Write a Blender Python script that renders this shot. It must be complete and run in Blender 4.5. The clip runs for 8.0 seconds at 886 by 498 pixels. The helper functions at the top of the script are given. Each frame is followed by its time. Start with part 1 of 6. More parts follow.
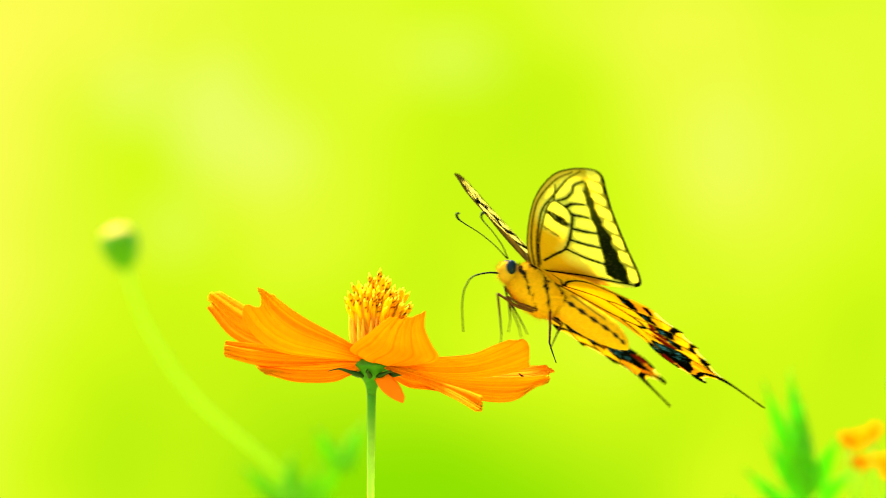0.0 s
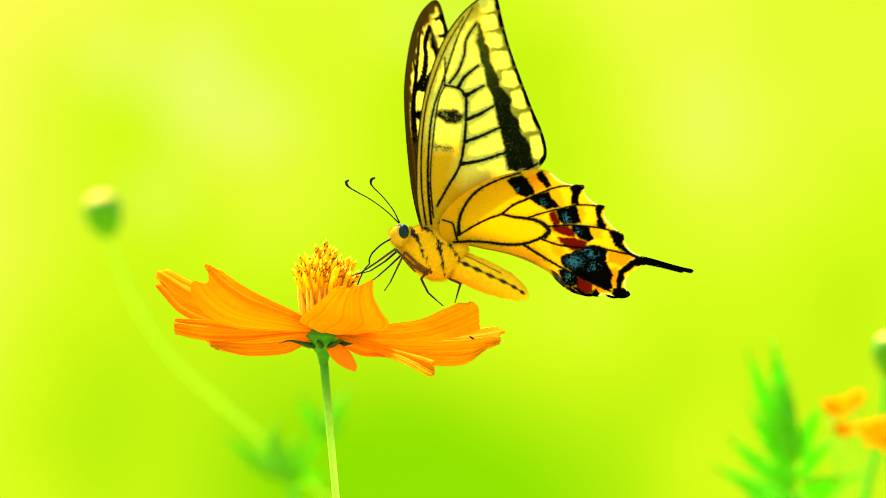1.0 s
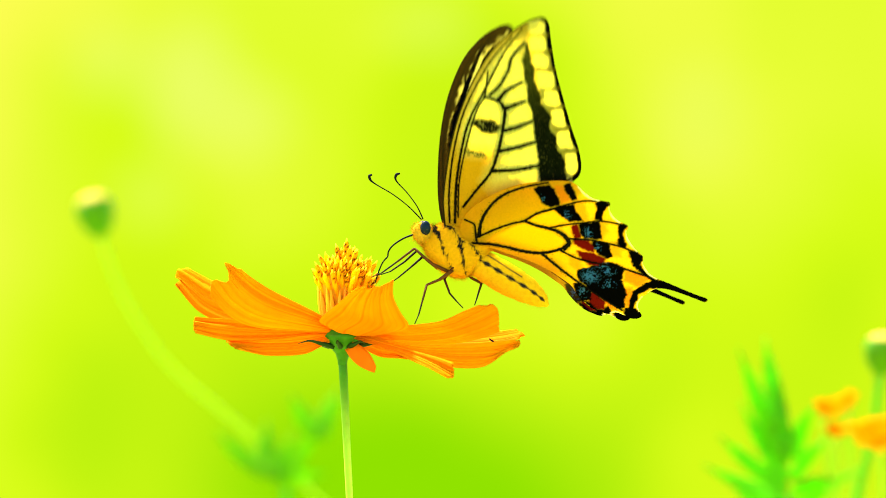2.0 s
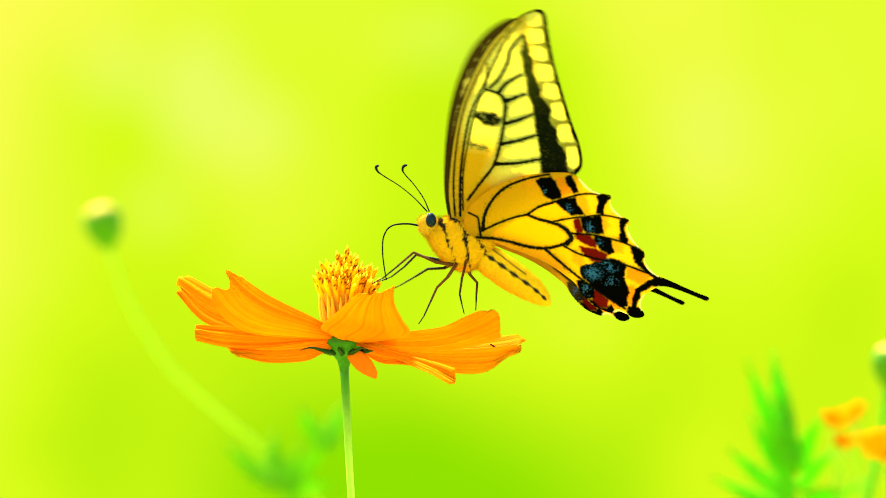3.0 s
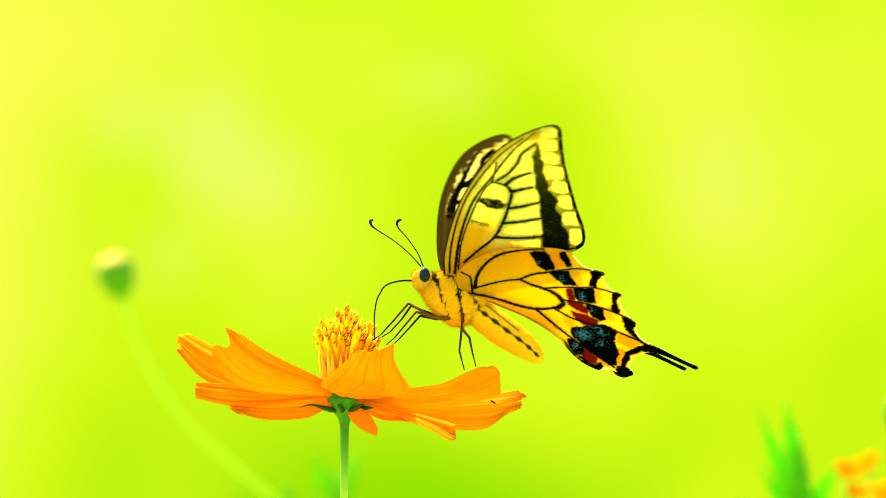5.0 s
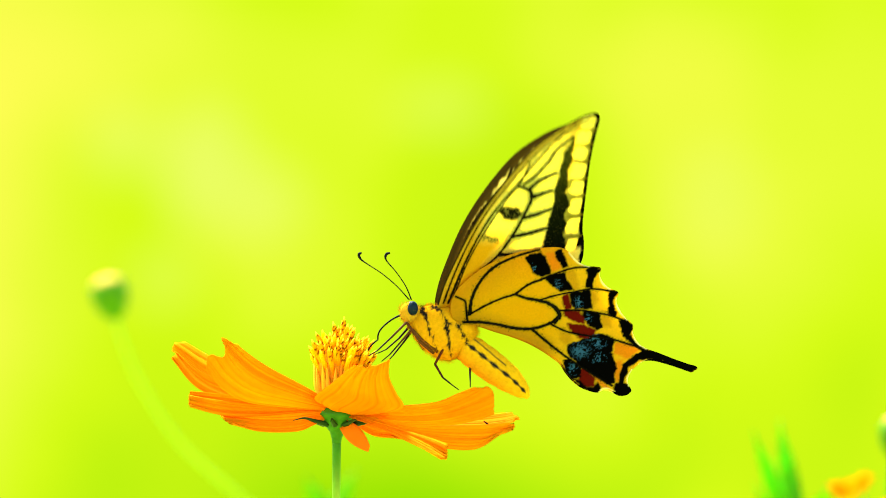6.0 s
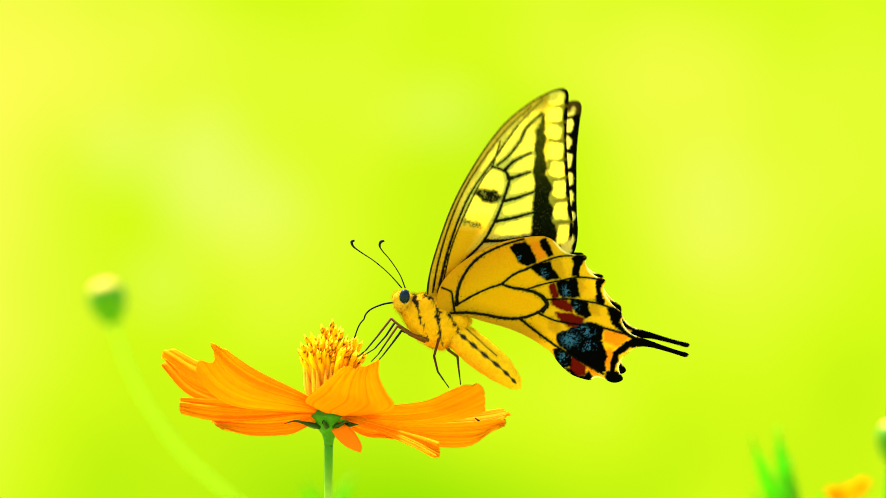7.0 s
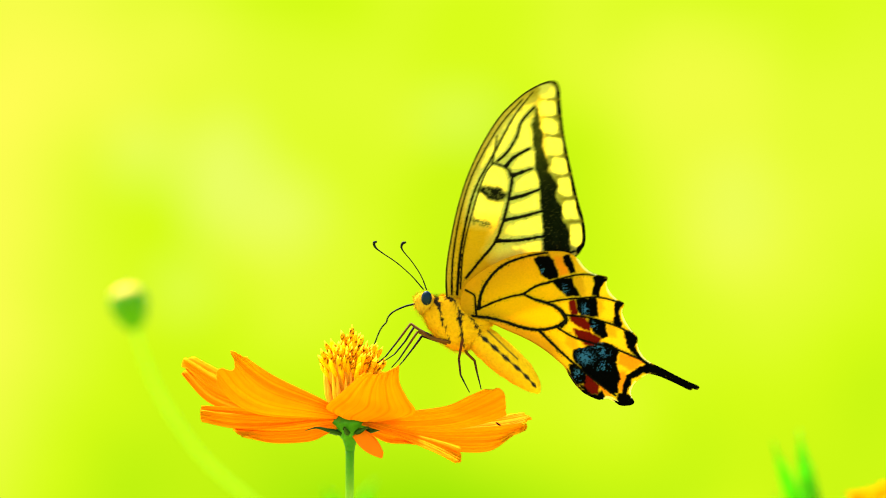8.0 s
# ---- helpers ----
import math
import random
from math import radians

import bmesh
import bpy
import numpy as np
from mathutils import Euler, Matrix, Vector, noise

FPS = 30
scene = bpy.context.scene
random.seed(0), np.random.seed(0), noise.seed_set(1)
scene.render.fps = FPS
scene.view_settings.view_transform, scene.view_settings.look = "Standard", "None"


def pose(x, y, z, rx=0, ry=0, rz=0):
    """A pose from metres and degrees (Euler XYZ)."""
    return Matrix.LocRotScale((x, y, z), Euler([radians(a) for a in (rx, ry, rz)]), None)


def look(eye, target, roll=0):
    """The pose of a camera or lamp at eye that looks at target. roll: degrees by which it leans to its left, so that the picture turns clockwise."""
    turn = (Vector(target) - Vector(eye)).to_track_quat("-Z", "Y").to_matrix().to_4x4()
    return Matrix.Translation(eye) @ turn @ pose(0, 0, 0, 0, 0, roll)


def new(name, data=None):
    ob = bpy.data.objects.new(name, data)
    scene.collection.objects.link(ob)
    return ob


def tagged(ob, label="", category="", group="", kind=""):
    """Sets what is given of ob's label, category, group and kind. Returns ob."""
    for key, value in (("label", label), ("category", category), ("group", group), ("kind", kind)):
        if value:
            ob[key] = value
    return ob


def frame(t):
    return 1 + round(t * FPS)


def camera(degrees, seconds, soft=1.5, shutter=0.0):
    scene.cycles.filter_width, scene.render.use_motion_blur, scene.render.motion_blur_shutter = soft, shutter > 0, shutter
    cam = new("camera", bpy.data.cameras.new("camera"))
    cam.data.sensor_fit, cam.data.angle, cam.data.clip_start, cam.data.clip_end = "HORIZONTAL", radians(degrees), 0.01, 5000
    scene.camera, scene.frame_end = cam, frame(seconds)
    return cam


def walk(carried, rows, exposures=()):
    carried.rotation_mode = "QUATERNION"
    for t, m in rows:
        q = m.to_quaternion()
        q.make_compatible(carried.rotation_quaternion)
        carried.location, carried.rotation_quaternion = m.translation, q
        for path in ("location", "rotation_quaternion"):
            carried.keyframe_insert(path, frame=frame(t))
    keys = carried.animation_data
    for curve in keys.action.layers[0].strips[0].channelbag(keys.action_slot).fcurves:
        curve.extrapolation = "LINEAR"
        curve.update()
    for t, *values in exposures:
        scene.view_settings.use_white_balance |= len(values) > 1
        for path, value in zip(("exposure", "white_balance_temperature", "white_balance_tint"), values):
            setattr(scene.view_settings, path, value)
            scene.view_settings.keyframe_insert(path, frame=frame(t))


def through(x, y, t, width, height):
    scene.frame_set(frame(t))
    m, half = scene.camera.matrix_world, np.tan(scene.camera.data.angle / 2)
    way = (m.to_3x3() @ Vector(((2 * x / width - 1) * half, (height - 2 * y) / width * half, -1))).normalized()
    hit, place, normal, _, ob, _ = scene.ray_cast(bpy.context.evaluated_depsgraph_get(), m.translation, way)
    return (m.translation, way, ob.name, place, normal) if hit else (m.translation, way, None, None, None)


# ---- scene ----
from math import cos, pi, sin, tan

# camera: a long lens on a tripod head, panned a little by hand
EYE = (0.0, -1.2, 0.85)
cam = camera(8.0, 8.0, soft=0.6, shutter=0.28)
cam.data.dof.use_dof = True
cam.data.dof.focus_distance = 1.2
cam.data.dof.aperture_fstop = 18.0
walk(cam, [(t, pose(*EYE, 90 + pitch, 0, yaw)) for t, yaw, pitch in [
        (0, 0, 0), (0.2, -0.0332, -0.0618), (0.4, -0.0661, -0.1233), (0.5, -0.0818, -0.1533), (0.6, -0.0973, -0.185), (0.8, -0.1278, -0.2507),
        (1, -0.1533, -0.2964), (1.2, -0.1713, -0.3038), (1.4, -0.184, -0.2913), (1.5, -0.1891, -0.2862), (1.6, -0.1946, -0.2846),
        (1.8, -0.2087, -0.2884), (2, -0.2233, -0.2964), (2.2, -0.234, -0.3028), (2.4, -0.2367, -0.3016), (2.6, -0.227, -0.2871),
        (2.8, -0.2006, -0.2532), (3, -0.1533, -0.1942), (3.2, -0.0869, -0.1124), (3.4, 0.0256, 0.0204), (3.5, 0.0562, 0.0715), (3.6, 0.0869, 0.1226),
        (3.7, 0.092, 0.1686), (3.8, 0.0869, 0.2146), (3.9, 0.0767, 0.2402), (4, 0.0613, 0.2453), (4.2, 0.0341, 0.252), (4.4, 0.0115, 0.2537),
        (4.6, -0.0073, 0.2539), (4.8, -0.023, 0.2557), (5, -0.0366, 0.2623), (5.2, -0.0489, 0.2772), (5.4, -0.0605, 0.3035), (5.5, -0.0664, 0.322),
        (5.6, -0.0721, 0.3455), (5.8, -0.0824, 0.402), (6, -0.092, 0.4497), (6.2, -0.1025, 0.4762), (6.4, -0.1119, 0.4908), (6.5, -0.115, 0.4957),
        (6.6, -0.1178, 0.4983), (6.8, -0.1222, 0.4964), (7, -0.115, 0.4957), (7.2, -0.0887, 0.5022), (7.4, -0.0507, 0.5114), (7.5, -0.0307, 0.5161),
        (7.6, -0.01, 0.5209), (7.8, 0.0354, 0.5312), (8, 0.0818, 0.5417),
]])

# daylight: bright summer sky with one soft sun, high behind the flower
world = bpy.data.worlds.new("world")
scene.world = world
world.use_nodes = True
wn = world.node_tree
wn.nodes.clear()
sky = wn.nodes.new("ShaderNodeTexSky")
sky.sky_type, sky.sun_disc = "NISHITA", False
sky.sun_elevation, sky.sun_rotation = radians(62), radians(318)
back = wn.nodes.new("ShaderNodeBackground")
back.inputs["Strength"].default_value = 0.15
wout = wn.nodes.new("ShaderNodeOutputWorld")
wn.links.new(sky.outputs[0], back.inputs[0])
wn.links.new(back.outputs[0], wout.inputs[0])
sun = new("sun", bpy.data.lights.new("sun", "SUN"))
sun.data.energy, sun.data.angle, sun.data.color = 4.0, radians(6.0), (1.0, 0.96, 0.88)
sun.matrix_world = look((-0.40, 0.45, 1.15), (0, 0, 0))
scene.view_settings.exposure = 2.2

MM = 0.001


# ---- materials ----
def nodes_of(name):
    m = bpy.data.materials.new(name)
    m.use_nodes = True
    m.node_tree.nodes.clear()
    n = m.node_tree.nodes
    out = n.new("ShaderNodeOutputMaterial")
    return m, n, m.node_tree.links, out


def add_bump(n, l, size, strength, detail=6.0, distance=0.0004):
    co = n.new("ShaderNodeTexCoord")
    tex = n.new("ShaderNodeTexNoise")
    tex.inputs["Scale"].default_value, tex.inputs["Detail"].default_value = 1.0 / size, detail
    b = n.new("ShaderNodeBump")
    b.inputs["Strength"].default_value, b.inputs["Distance"].default_value = strength, distance
    l.new(co.outputs["Object"], tex.inputs["Vector"])
    l.new(tex.outputs[0], b.inputs["Height"])
    return tex, b


def leafy(name, colour=None, through=0.4, rough=0.5, gloss=0.04, grain=0.0006, vary=0.25, bump=0.3, deep=1.0, tint=(1.0, 1.0, 1.0)):
    """A thin surface that lets light through: wings, petals, leaves. With no colour it takes the mesh's own.
    deep and tint: how the pigment colours the light that passes."""
    m, n, l, out = nodes_of(name)
    tex, b = add_bump(n, l, grain, bump, distance=0.0002)
    if colour is None:
        src = n.new("ShaderNodeAttribute")
        src.attribute_name = "tone"
        base = src.outputs["Color"]
    else:
        src = n.new("ShaderNodeRGB")
        src.outputs[0].default_value = (*colour, 1)
        base = src.outputs[0]
    ramp = n.new("ShaderNodeMapRange")
    ramp.inputs["To Min"].default_value, ramp.inputs["To Max"].default_value = 1 - vary, 1 + vary
    l.new(tex.outputs[0], ramp.inputs["Value"])
    mul = n.new("ShaderNodeVectorMath")
    mul.operation = "MULTIPLY"
    l.new(base, mul.inputs[0])
    l.new(ramp.outputs[0], mul.inputs[1])
    p = n.new("ShaderNodeBsdfPrincipled")
    p.inputs["Roughness"].default_value = rough
    p.inputs["Specular IOR Level"].default_value = gloss * 6
    l.new(mul.outputs[0], p.inputs["Base Color"])
    l.new(b.outputs[0], p.inputs["Normal"])
    tr = n.new("ShaderNodeBsdfTranslucent")
    gam = n.new("ShaderNodeGamma")
    gam.inputs["Gamma"].default_value = deep
    l.new(mul.outputs[0], gam.inputs["Color"])
    dye = n.new("ShaderNodeVectorMath")
    dye.operation = "MULTIPLY"
    dye.inputs[1].default_value = tint
    l.new(gam.outputs[0], dye.inputs[0])
    l.new(dye.outputs[0], tr.inputs["Color"])
    mix = n.new("ShaderNodeMixShader")
    mix.inputs[0].default_value = through
    l.new(p.outputs[0], mix.inputs[1])
    l.new(tr.outputs[0], mix.inputs[2])
    l.new(mix.outputs[0], out.inputs[0])
    return m


def solid(name, colour=None, rough=0.6, grain=0.0008, vary=0.25, bump=0.3, gloss=0.3, sheen=0.0):
    m, n, l, out = nodes_of(name)
    tex, b = add_bump(n, l, grain, bump, distance=grain * 0.4)
    p = n.new("ShaderNodeBsdfPrincipled")
    p.inputs["Roughness"].default_value = rough
    p.inputs["Specular IOR Level"].default_value = gloss
    p.inputs["Sheen Weight"].default_value = sheen
    if colour is None:
        src = n.new("ShaderNodeAttribute")
        src.attribute_name = "tone"
        base = src.outputs["Color"]
    else:
        src = n.new("ShaderNodeRGB")
        src.outputs[0].default_value = (*colour, 1)
        base = src.outputs[0]
    ramp = n.new("ShaderNodeMapRange")
    ramp.inputs["To Min"].default_value, ramp.inputs["To Max"].default_value = 1 - vary, 1 + vary
    l.new(tex.outputs[0], ramp.inputs["Value"])
    mul = n.new("ShaderNodeVectorMath")
    mul.operation = "MULTIPLY"
    l.new(base, mul.inputs[0])
    l.new(ramp.outputs[0], mul.inputs[1])
    l.new(mul.outputs[0], p.inputs["Base Color"])
    l.new(b.outputs[0], p.inputs["Normal"])
    l.new(p.outputs[0], out.inputs[0])
    return m


WING = leafy("wing_scales", None, 0.65, 0.9, 0.0, 0.00035, 0.16, 0.25, 1.0, (1.0, 0.93, 0.75))
VEIN = solid("wing_vein", (0.005, 0.004, 0.002), 0.8, 0.0003, 0.5, 0.3, 0.02)
BODY = solid("body_scales", None, 0.9, 0.0006, 0.3, 0.5, 0.0, 0.0)
FUR = leafy("fur", None, 0.45, 0.8, 0.0, 0.002, 0.2, 0.0)
EYE_GLOSS = solid("eye_lens", (0.002, 0.010, 0.016), 0.4, 0.0002, 0.4, 0.15, 0.10)
BLACK = solid("black_chitin", (0.003, 0.003, 0.002), 0.6, 0.0004, 0.4, 0.3, 0.06)
LEG = solid("leg", None, 0.7, 0.0005, 0.4, 0.3, 0.08)
PETAL = leafy("petal", None, 0.50, 0.7, 0.002, 0.0016, 0.10, 0.35)
FLORET = leafy("floret", None, 0.3, 0.7, 0.002, 0.0008, 0.15, 0.2)
CALYX = leafy("calyx", (0.05, 0.18, 0.006), 0.2, 0.5, 0.015, 0.001, 0.35, 0.4)
BRACT = leafy("bract", (0.018, 0.045, 0.004), 0.15, 0.5, 0.015, 0.001, 0.35, 0.4)
STEM = leafy("stem", None, 0.25, 0.45, 0.015, 0.0012, 0.2, 0.3)
LEAF = leafy("cosmos_leaf", (0.17, 0.57, 0.002), 0.67, 0.5, 0.015, 0.003, 0.3, 0.3)
LEAF_PALE = leafy("pale_leaf", (0.19, 0.47, 0.002), 0.6, 0.5, 0.015, 0.003, 0.3, 0.3)
BUD_GREEN = leafy("bud_green", (0.085, 0.24, 0.001), 0.2, 0.5, 0.015, 0.002, 0.4, 0.3)
BUD_TOP = leafy("bud_petal", (0.80, 0.56, 0.06), 0.4, 0.5, 0.015, 0.002, 0.2, 0.3)
SOFT_ORANGE = leafy("far_petal", (0.80, 0.235, 0.0002), 0.30, 0.7, 0.0, 0.002, 0.2, 0.3)


# ---- mesh helpers ----
def shape(name, verts, faces, material, parent=None, label="", tone=None, smooth=True):
    me = bpy.data.meshes.new(name)
    me.from_pydata([tuple(v) for v in verts], [], faces)
    me.materials.append(material)
    if smooth:
        me.polygons.foreach_set("use_smooth", [True] * len(me.polygons))
    if tone is not None:
        at = me.attributes.new("tone", "FLOAT_COLOR", "POINT")
        rgba = np.ones((len(verts), 4), np.float32)
        rgba[:, :3] = tone
        at.data.foreach_set("color", rgba.ravel())
    me.update()
    ob = new(name, me)
    if parent is not None:
        ob.parent = parent
    if label:
        tagged(ob, label)
    return ob


def curve(points, n=8):
    """A smooth line through the points (Catmull-Rom)."""
    p = np.asarray(points, float)
    q = np.vstack([2 * p[0] - p[1], p, 2 * p[-1] - p[-2]])
    out = []
    for i in range(1, len(q) - 2):
        for k in range(n):
            s = k / n
            a, b, c, d = q[i - 1], q[i], q[i + 1], q[i + 2]
            out.append(0.5 * (2 * b + (c - a) * s + (2 * a - 5 * b + 4 * c - d) * s * s + (3 * b - a - 3 * c + d) * s ** 3))
    out.append(p[-1])
    return np.array(out)


def tube(points, radii, sides=8):
    """Verts and faces of a round tube along points, closed at both ends."""
    p = np.asarray(points, float)
    r = np.interp(np.linspace(0, 1, len(p)), np.linspace(0, 1, len(radii)), radii)
    v, f = [], []
    ref = Vector((0.13, 0.93, 0.21))
    for i in range(len(p)):
        d = Vector(p[min(i + 1, len(p) - 1)] - p[max(i - 1, 0)]).normalized()
        a = d.cross(ref).normalized()
        b = d.cross(a)
        for k in range(sides):
            w = 2 * pi * k / sides
            v.append(Vector(p[i]) + (a * cos(w) + b * sin(w)) * float(r[i]))
    for i in range(len(p) - 1):
        for k in range(sides):
            k2 = (k + 1) % sides
            f.append((i * sides + k, i * sides + k2, (i + 1) * sides + k2, (i + 1) * sides + k))
    f.append(tuple(range(sides))[::-1])
    f.append(tuple((len(p) - 1) * sides + k for k in range(sides)))
    return v, f


def sheet(grid, thick):
    """Verts and faces of a thin closed shell over a grid of points (rows x columns x 3)."""
    g = np.asarray(grid, float)
    h, w = g.shape[:2]
    du = np.gradient(g, axis=0)
    dv = np.gradient(g, axis=1)
    nrm = np.cross(du, dv)
    nrm /= np.linalg.norm(nrm, axis=2, keepdims=True) + 1e-12
    v = np.vstack([(g + nrm * thick / 2).reshape(-1, 3), (g - nrm * thick / 2).reshape(-1, 3)])
    o = h * w
    f = []
    for i in range(h - 1):
        for j in range(w - 1):
            a = i * w + j
            f.append((a, a + 1, a + w + 1, a + w))
            f.append((o + a, o + a + w, o + a + w + 1, o + a + 1))
    rim = [j for j in range(w)] + [i * w + w - 1 for i in range(1, h)] + [(h - 1) * w + j for j in range(w - 2, -1, -1)] + [i * w for i in range(h - 2, 0, -1)]
    for k in range(len(rim)):
        a, b = rim[k], rim[(k + 1) % len(rim)]
        f.append((b, a, o + a, o + b))
    return v, f


def fog(x, y, seed=0):
    """Smooth value noise from 0 to 1 on two arrays."""
    rs = np.random.RandomState(seed)
    table = rs.rand(64, 64)
    xi, yi = np.floor(x).astype(int), np.floor(y).astype(int)
    u, w = x - xi, y - yi
    u, w = u * u * (3 - 2 * u), w * w * (3 - 2 * w)
    g = lambda i, j: table[i % 64, j % 64]
    return (g(xi, yi) * (1 - u) + g(xi + 1, yi) * u) * (1 - w) + (g(xi, yi + 1) * (1 - u) + g(xi + 1, yi + 1) * u) * w


def line_gap(P, line):
    """Distance of each point to a polyline, and how far along it (0 to 1)."""
    best, along = np.full(len(P), 1e9), np.zeros(len(P))
    seg = np.asarray(line, float)
    for i in range(len(seg) - 1):
        a, d = seg[i], seg[i + 1] - seg[i]
        s = np.clip(((P - a) @ d) / (d @ d + 1e-12), 0, 1)
        g = np.linalg.norm(P - a - s[:, None] * d, axis=1)
        hit = g < best
        best[hit], along[hit] = g[hit], (i + s[hit]) / (len(seg) - 1)
    return best, along


def inside(P, poly):
    q = np.asarray(poly, float)
    c = np.zeros(len(P), bool)
    for i in range(len(q)):
        (x0, y0), (x1, y1) = q[i], q[i - 1]
        if y0 == y1:
            continue
        c ^= ((y0 > P[:, 1]) != (y1 > P[:, 1])) & (P[:, 0] < (x1 - x0) * (P[:, 1] - y0) / (y1 - y0) + x0)
    return c


def patch(P, poly, soft=0.25, grow=0.0):
    """1 inside a patch, 0 outside, over a soft edge."""
    q = np.asarray(poly, float)
    d, _ = line_gap(P, np.vstack([q, q[:1]]))
    return np.clip(0.5 + (np.where(inside(P, q), d, -d) + grow) / soft, 0, 1)


def over(col, new_col, a):
    return col * (1 - a[:, None]) + np.asarray(new_col) * a[:, None]


# ---- setting ----
def build_setting():
    m, n, l, out = nodes_of("meadow_grass")
    tex, b = add_bump(n, l, 0.03, 0.6, 8, 0.02)
    ramp = n.new("ShaderNodeValToRGB")
    ramp.color_ramp.elements[0].color, ramp.color_ramp.elements[1].color = (0.20, 0.30, 0.02, 1), (0.40, 0.48, 0.05, 1)
    p = n.new("ShaderNodeBsdfPrincipled")
    p.inputs["Roughness"].default_value = 0.9
    l.new(tex.outputs[0], ramp.inputs[0])
    l.new(ramp.outputs[0], p.inputs["Base Color"])
    l.new(b.outputs[0], p.inputs["Normal"])
    l.new(p.outputs[0], out.inputs[0])
    v, f, k = [], [], 40
    for i in range(k + 1):
        for j in range(k + 1):
            x, y = ((i / k) * 2 - 1), ((j / k) * 2 - 1)
            x, y = 400 * x * abs(x), 400 * y * abs(y)
            v.append((x, y, 0.0 if abs(x) + abs(y) < 12 else 0.03 * noise.noise((x * 0.3, y * 0.3, 0)) - 0.01))
    for i in range(k):
        for j in range(k):
            a = i * (k + 1) + j
            f.append((a, a + k + 1, a + k + 2, a + 1))
    tagged(shape("ground", v, f, m), "sunlit green meadow grass underfoot", "ground", kind="structure")

    # far meadow slope, long out of focus; its surface glows in place of sunlight
    m, n, l, out = nodes_of("glowing_meadow")
    co = n.new("ShaderNodeTexCoord")
    mp = n.new("ShaderNodeMapping")
    mp.inputs["Scale"].default_value = (1.5, 1.5, 0.8)
    t1 = n.new("ShaderNodeTexNoise")
    t1.inputs["Scale"].default_value, t1.inputs["Detail"].default_value = 1.0, 3
    l.new(co.outputs["Object"], mp.inputs["Vector"])
    l.new(mp.outputs[0], t1.inputs["Vector"])
    # broad soft patches: bright yellow and darker green painted into the glow
    total = t1.outputs[0]
    for px, pz, sx, sz, amount in GLOW_PATCHES:
        sub = n.new("ShaderNodeVectorMath")
        sub.operation = "SUBTRACT"
        sub.inputs[1].default_value = (px, 0, pz)
        l.new(co.outputs["Object"], sub.inputs[0])
        sc = n.new("ShaderNodeVectorMath")
        sc.operation = "MULTIPLY"
        sc.inputs[1].default_value = (1 / sx, 0, 1 / sz)
        l.new(sub.outputs[0], sc.inputs[0])
        ln = n.new("ShaderNodeVectorMath")
        ln.operation = "LENGTH"
        l.new(sc.outputs[0], ln.inputs[0])
        mr = n.new("ShaderNodeMapRange")
        mr.interpolation_type = "SMOOTHERSTEP"
        mr.inputs["From Min"].default_value, mr.inputs["From Max"].default_value = 1.0, 0.0
        mr.inputs["To Min"].default_value, mr.inputs["To Max"].default_value = 0.0, amount
        l.new(ln.outputs["Value"], mr.inputs["Value"])
        ad = n.new("ShaderNodeMath")
        ad.operation = "ADD"
        l.new(total, ad.inputs[0])
        l.new(mr.outputs[0], ad.inputs[1])
        total = ad.outputs[0]
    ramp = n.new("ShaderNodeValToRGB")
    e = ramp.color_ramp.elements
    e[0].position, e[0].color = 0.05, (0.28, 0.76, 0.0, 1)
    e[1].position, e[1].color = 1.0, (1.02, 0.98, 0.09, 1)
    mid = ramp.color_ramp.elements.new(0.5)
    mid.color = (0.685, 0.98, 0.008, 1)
    # smaller pale patches of blurred light, painted into the same glow
    haze = ramp.outputs[0]
    for px, pz, sx, sz, amount in PALE_GLOW_PATCHES:
        sub = n.new("ShaderNodeVectorMath")
        sub.operation = "SUBTRACT"
        sub.inputs[1].default_value = (px, 0, pz)
        l.new(co.outputs["Object"], sub.inputs[0])
        sc = n.new("ShaderNodeVectorMath")
        sc.operation = "MULTIPLY"
        sc.inputs[1].default_value = (1 / sx, 0, 1 / sz)
        l.new(sub.outputs[0], sc.inputs[0])
        ln = n.new("ShaderNodeVectorMath")
        ln.operation = "LENGTH"
        l.new(sc.outputs[0], ln.inputs[0])
        mr = n.new("ShaderNodeMapRange")
        mr.interpolation_type = "SMOOTHSTEP"
        mr.inputs["From Min"].default_value, mr.inputs["From Max"].default_value = 1.0, 0.3
        mr.inputs["To Min"].default_value, mr.inputs["To Max"].default_value = 0.0, amount
        l.new(ln.outputs["Value"], mr.inputs["Value"])
        mx = n.new("ShaderNodeMix")
        mx.data_type = "RGBA"
        mx.inputs["B"].default_value = (0.84, 0.99, 0.15, 1)
        l.new(mr.outputs[0], mx.inputs["Factor"])
        l.new(haze, mx.inputs["A"])
        haze = mx.outputs["Result"]
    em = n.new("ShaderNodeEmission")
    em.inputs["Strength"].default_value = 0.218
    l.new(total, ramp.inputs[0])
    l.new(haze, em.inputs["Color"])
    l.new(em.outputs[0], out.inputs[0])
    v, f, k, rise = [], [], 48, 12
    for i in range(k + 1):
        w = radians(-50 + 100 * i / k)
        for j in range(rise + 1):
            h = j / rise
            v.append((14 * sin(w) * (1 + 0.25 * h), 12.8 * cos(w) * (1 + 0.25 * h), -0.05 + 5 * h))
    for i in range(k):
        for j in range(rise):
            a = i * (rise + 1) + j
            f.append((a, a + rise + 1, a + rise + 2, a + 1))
    tagged(shape("backdrop", v, f, m), "far yellow-green meadow slope that glows by itself, out of focus", "meadow", kind="structure")


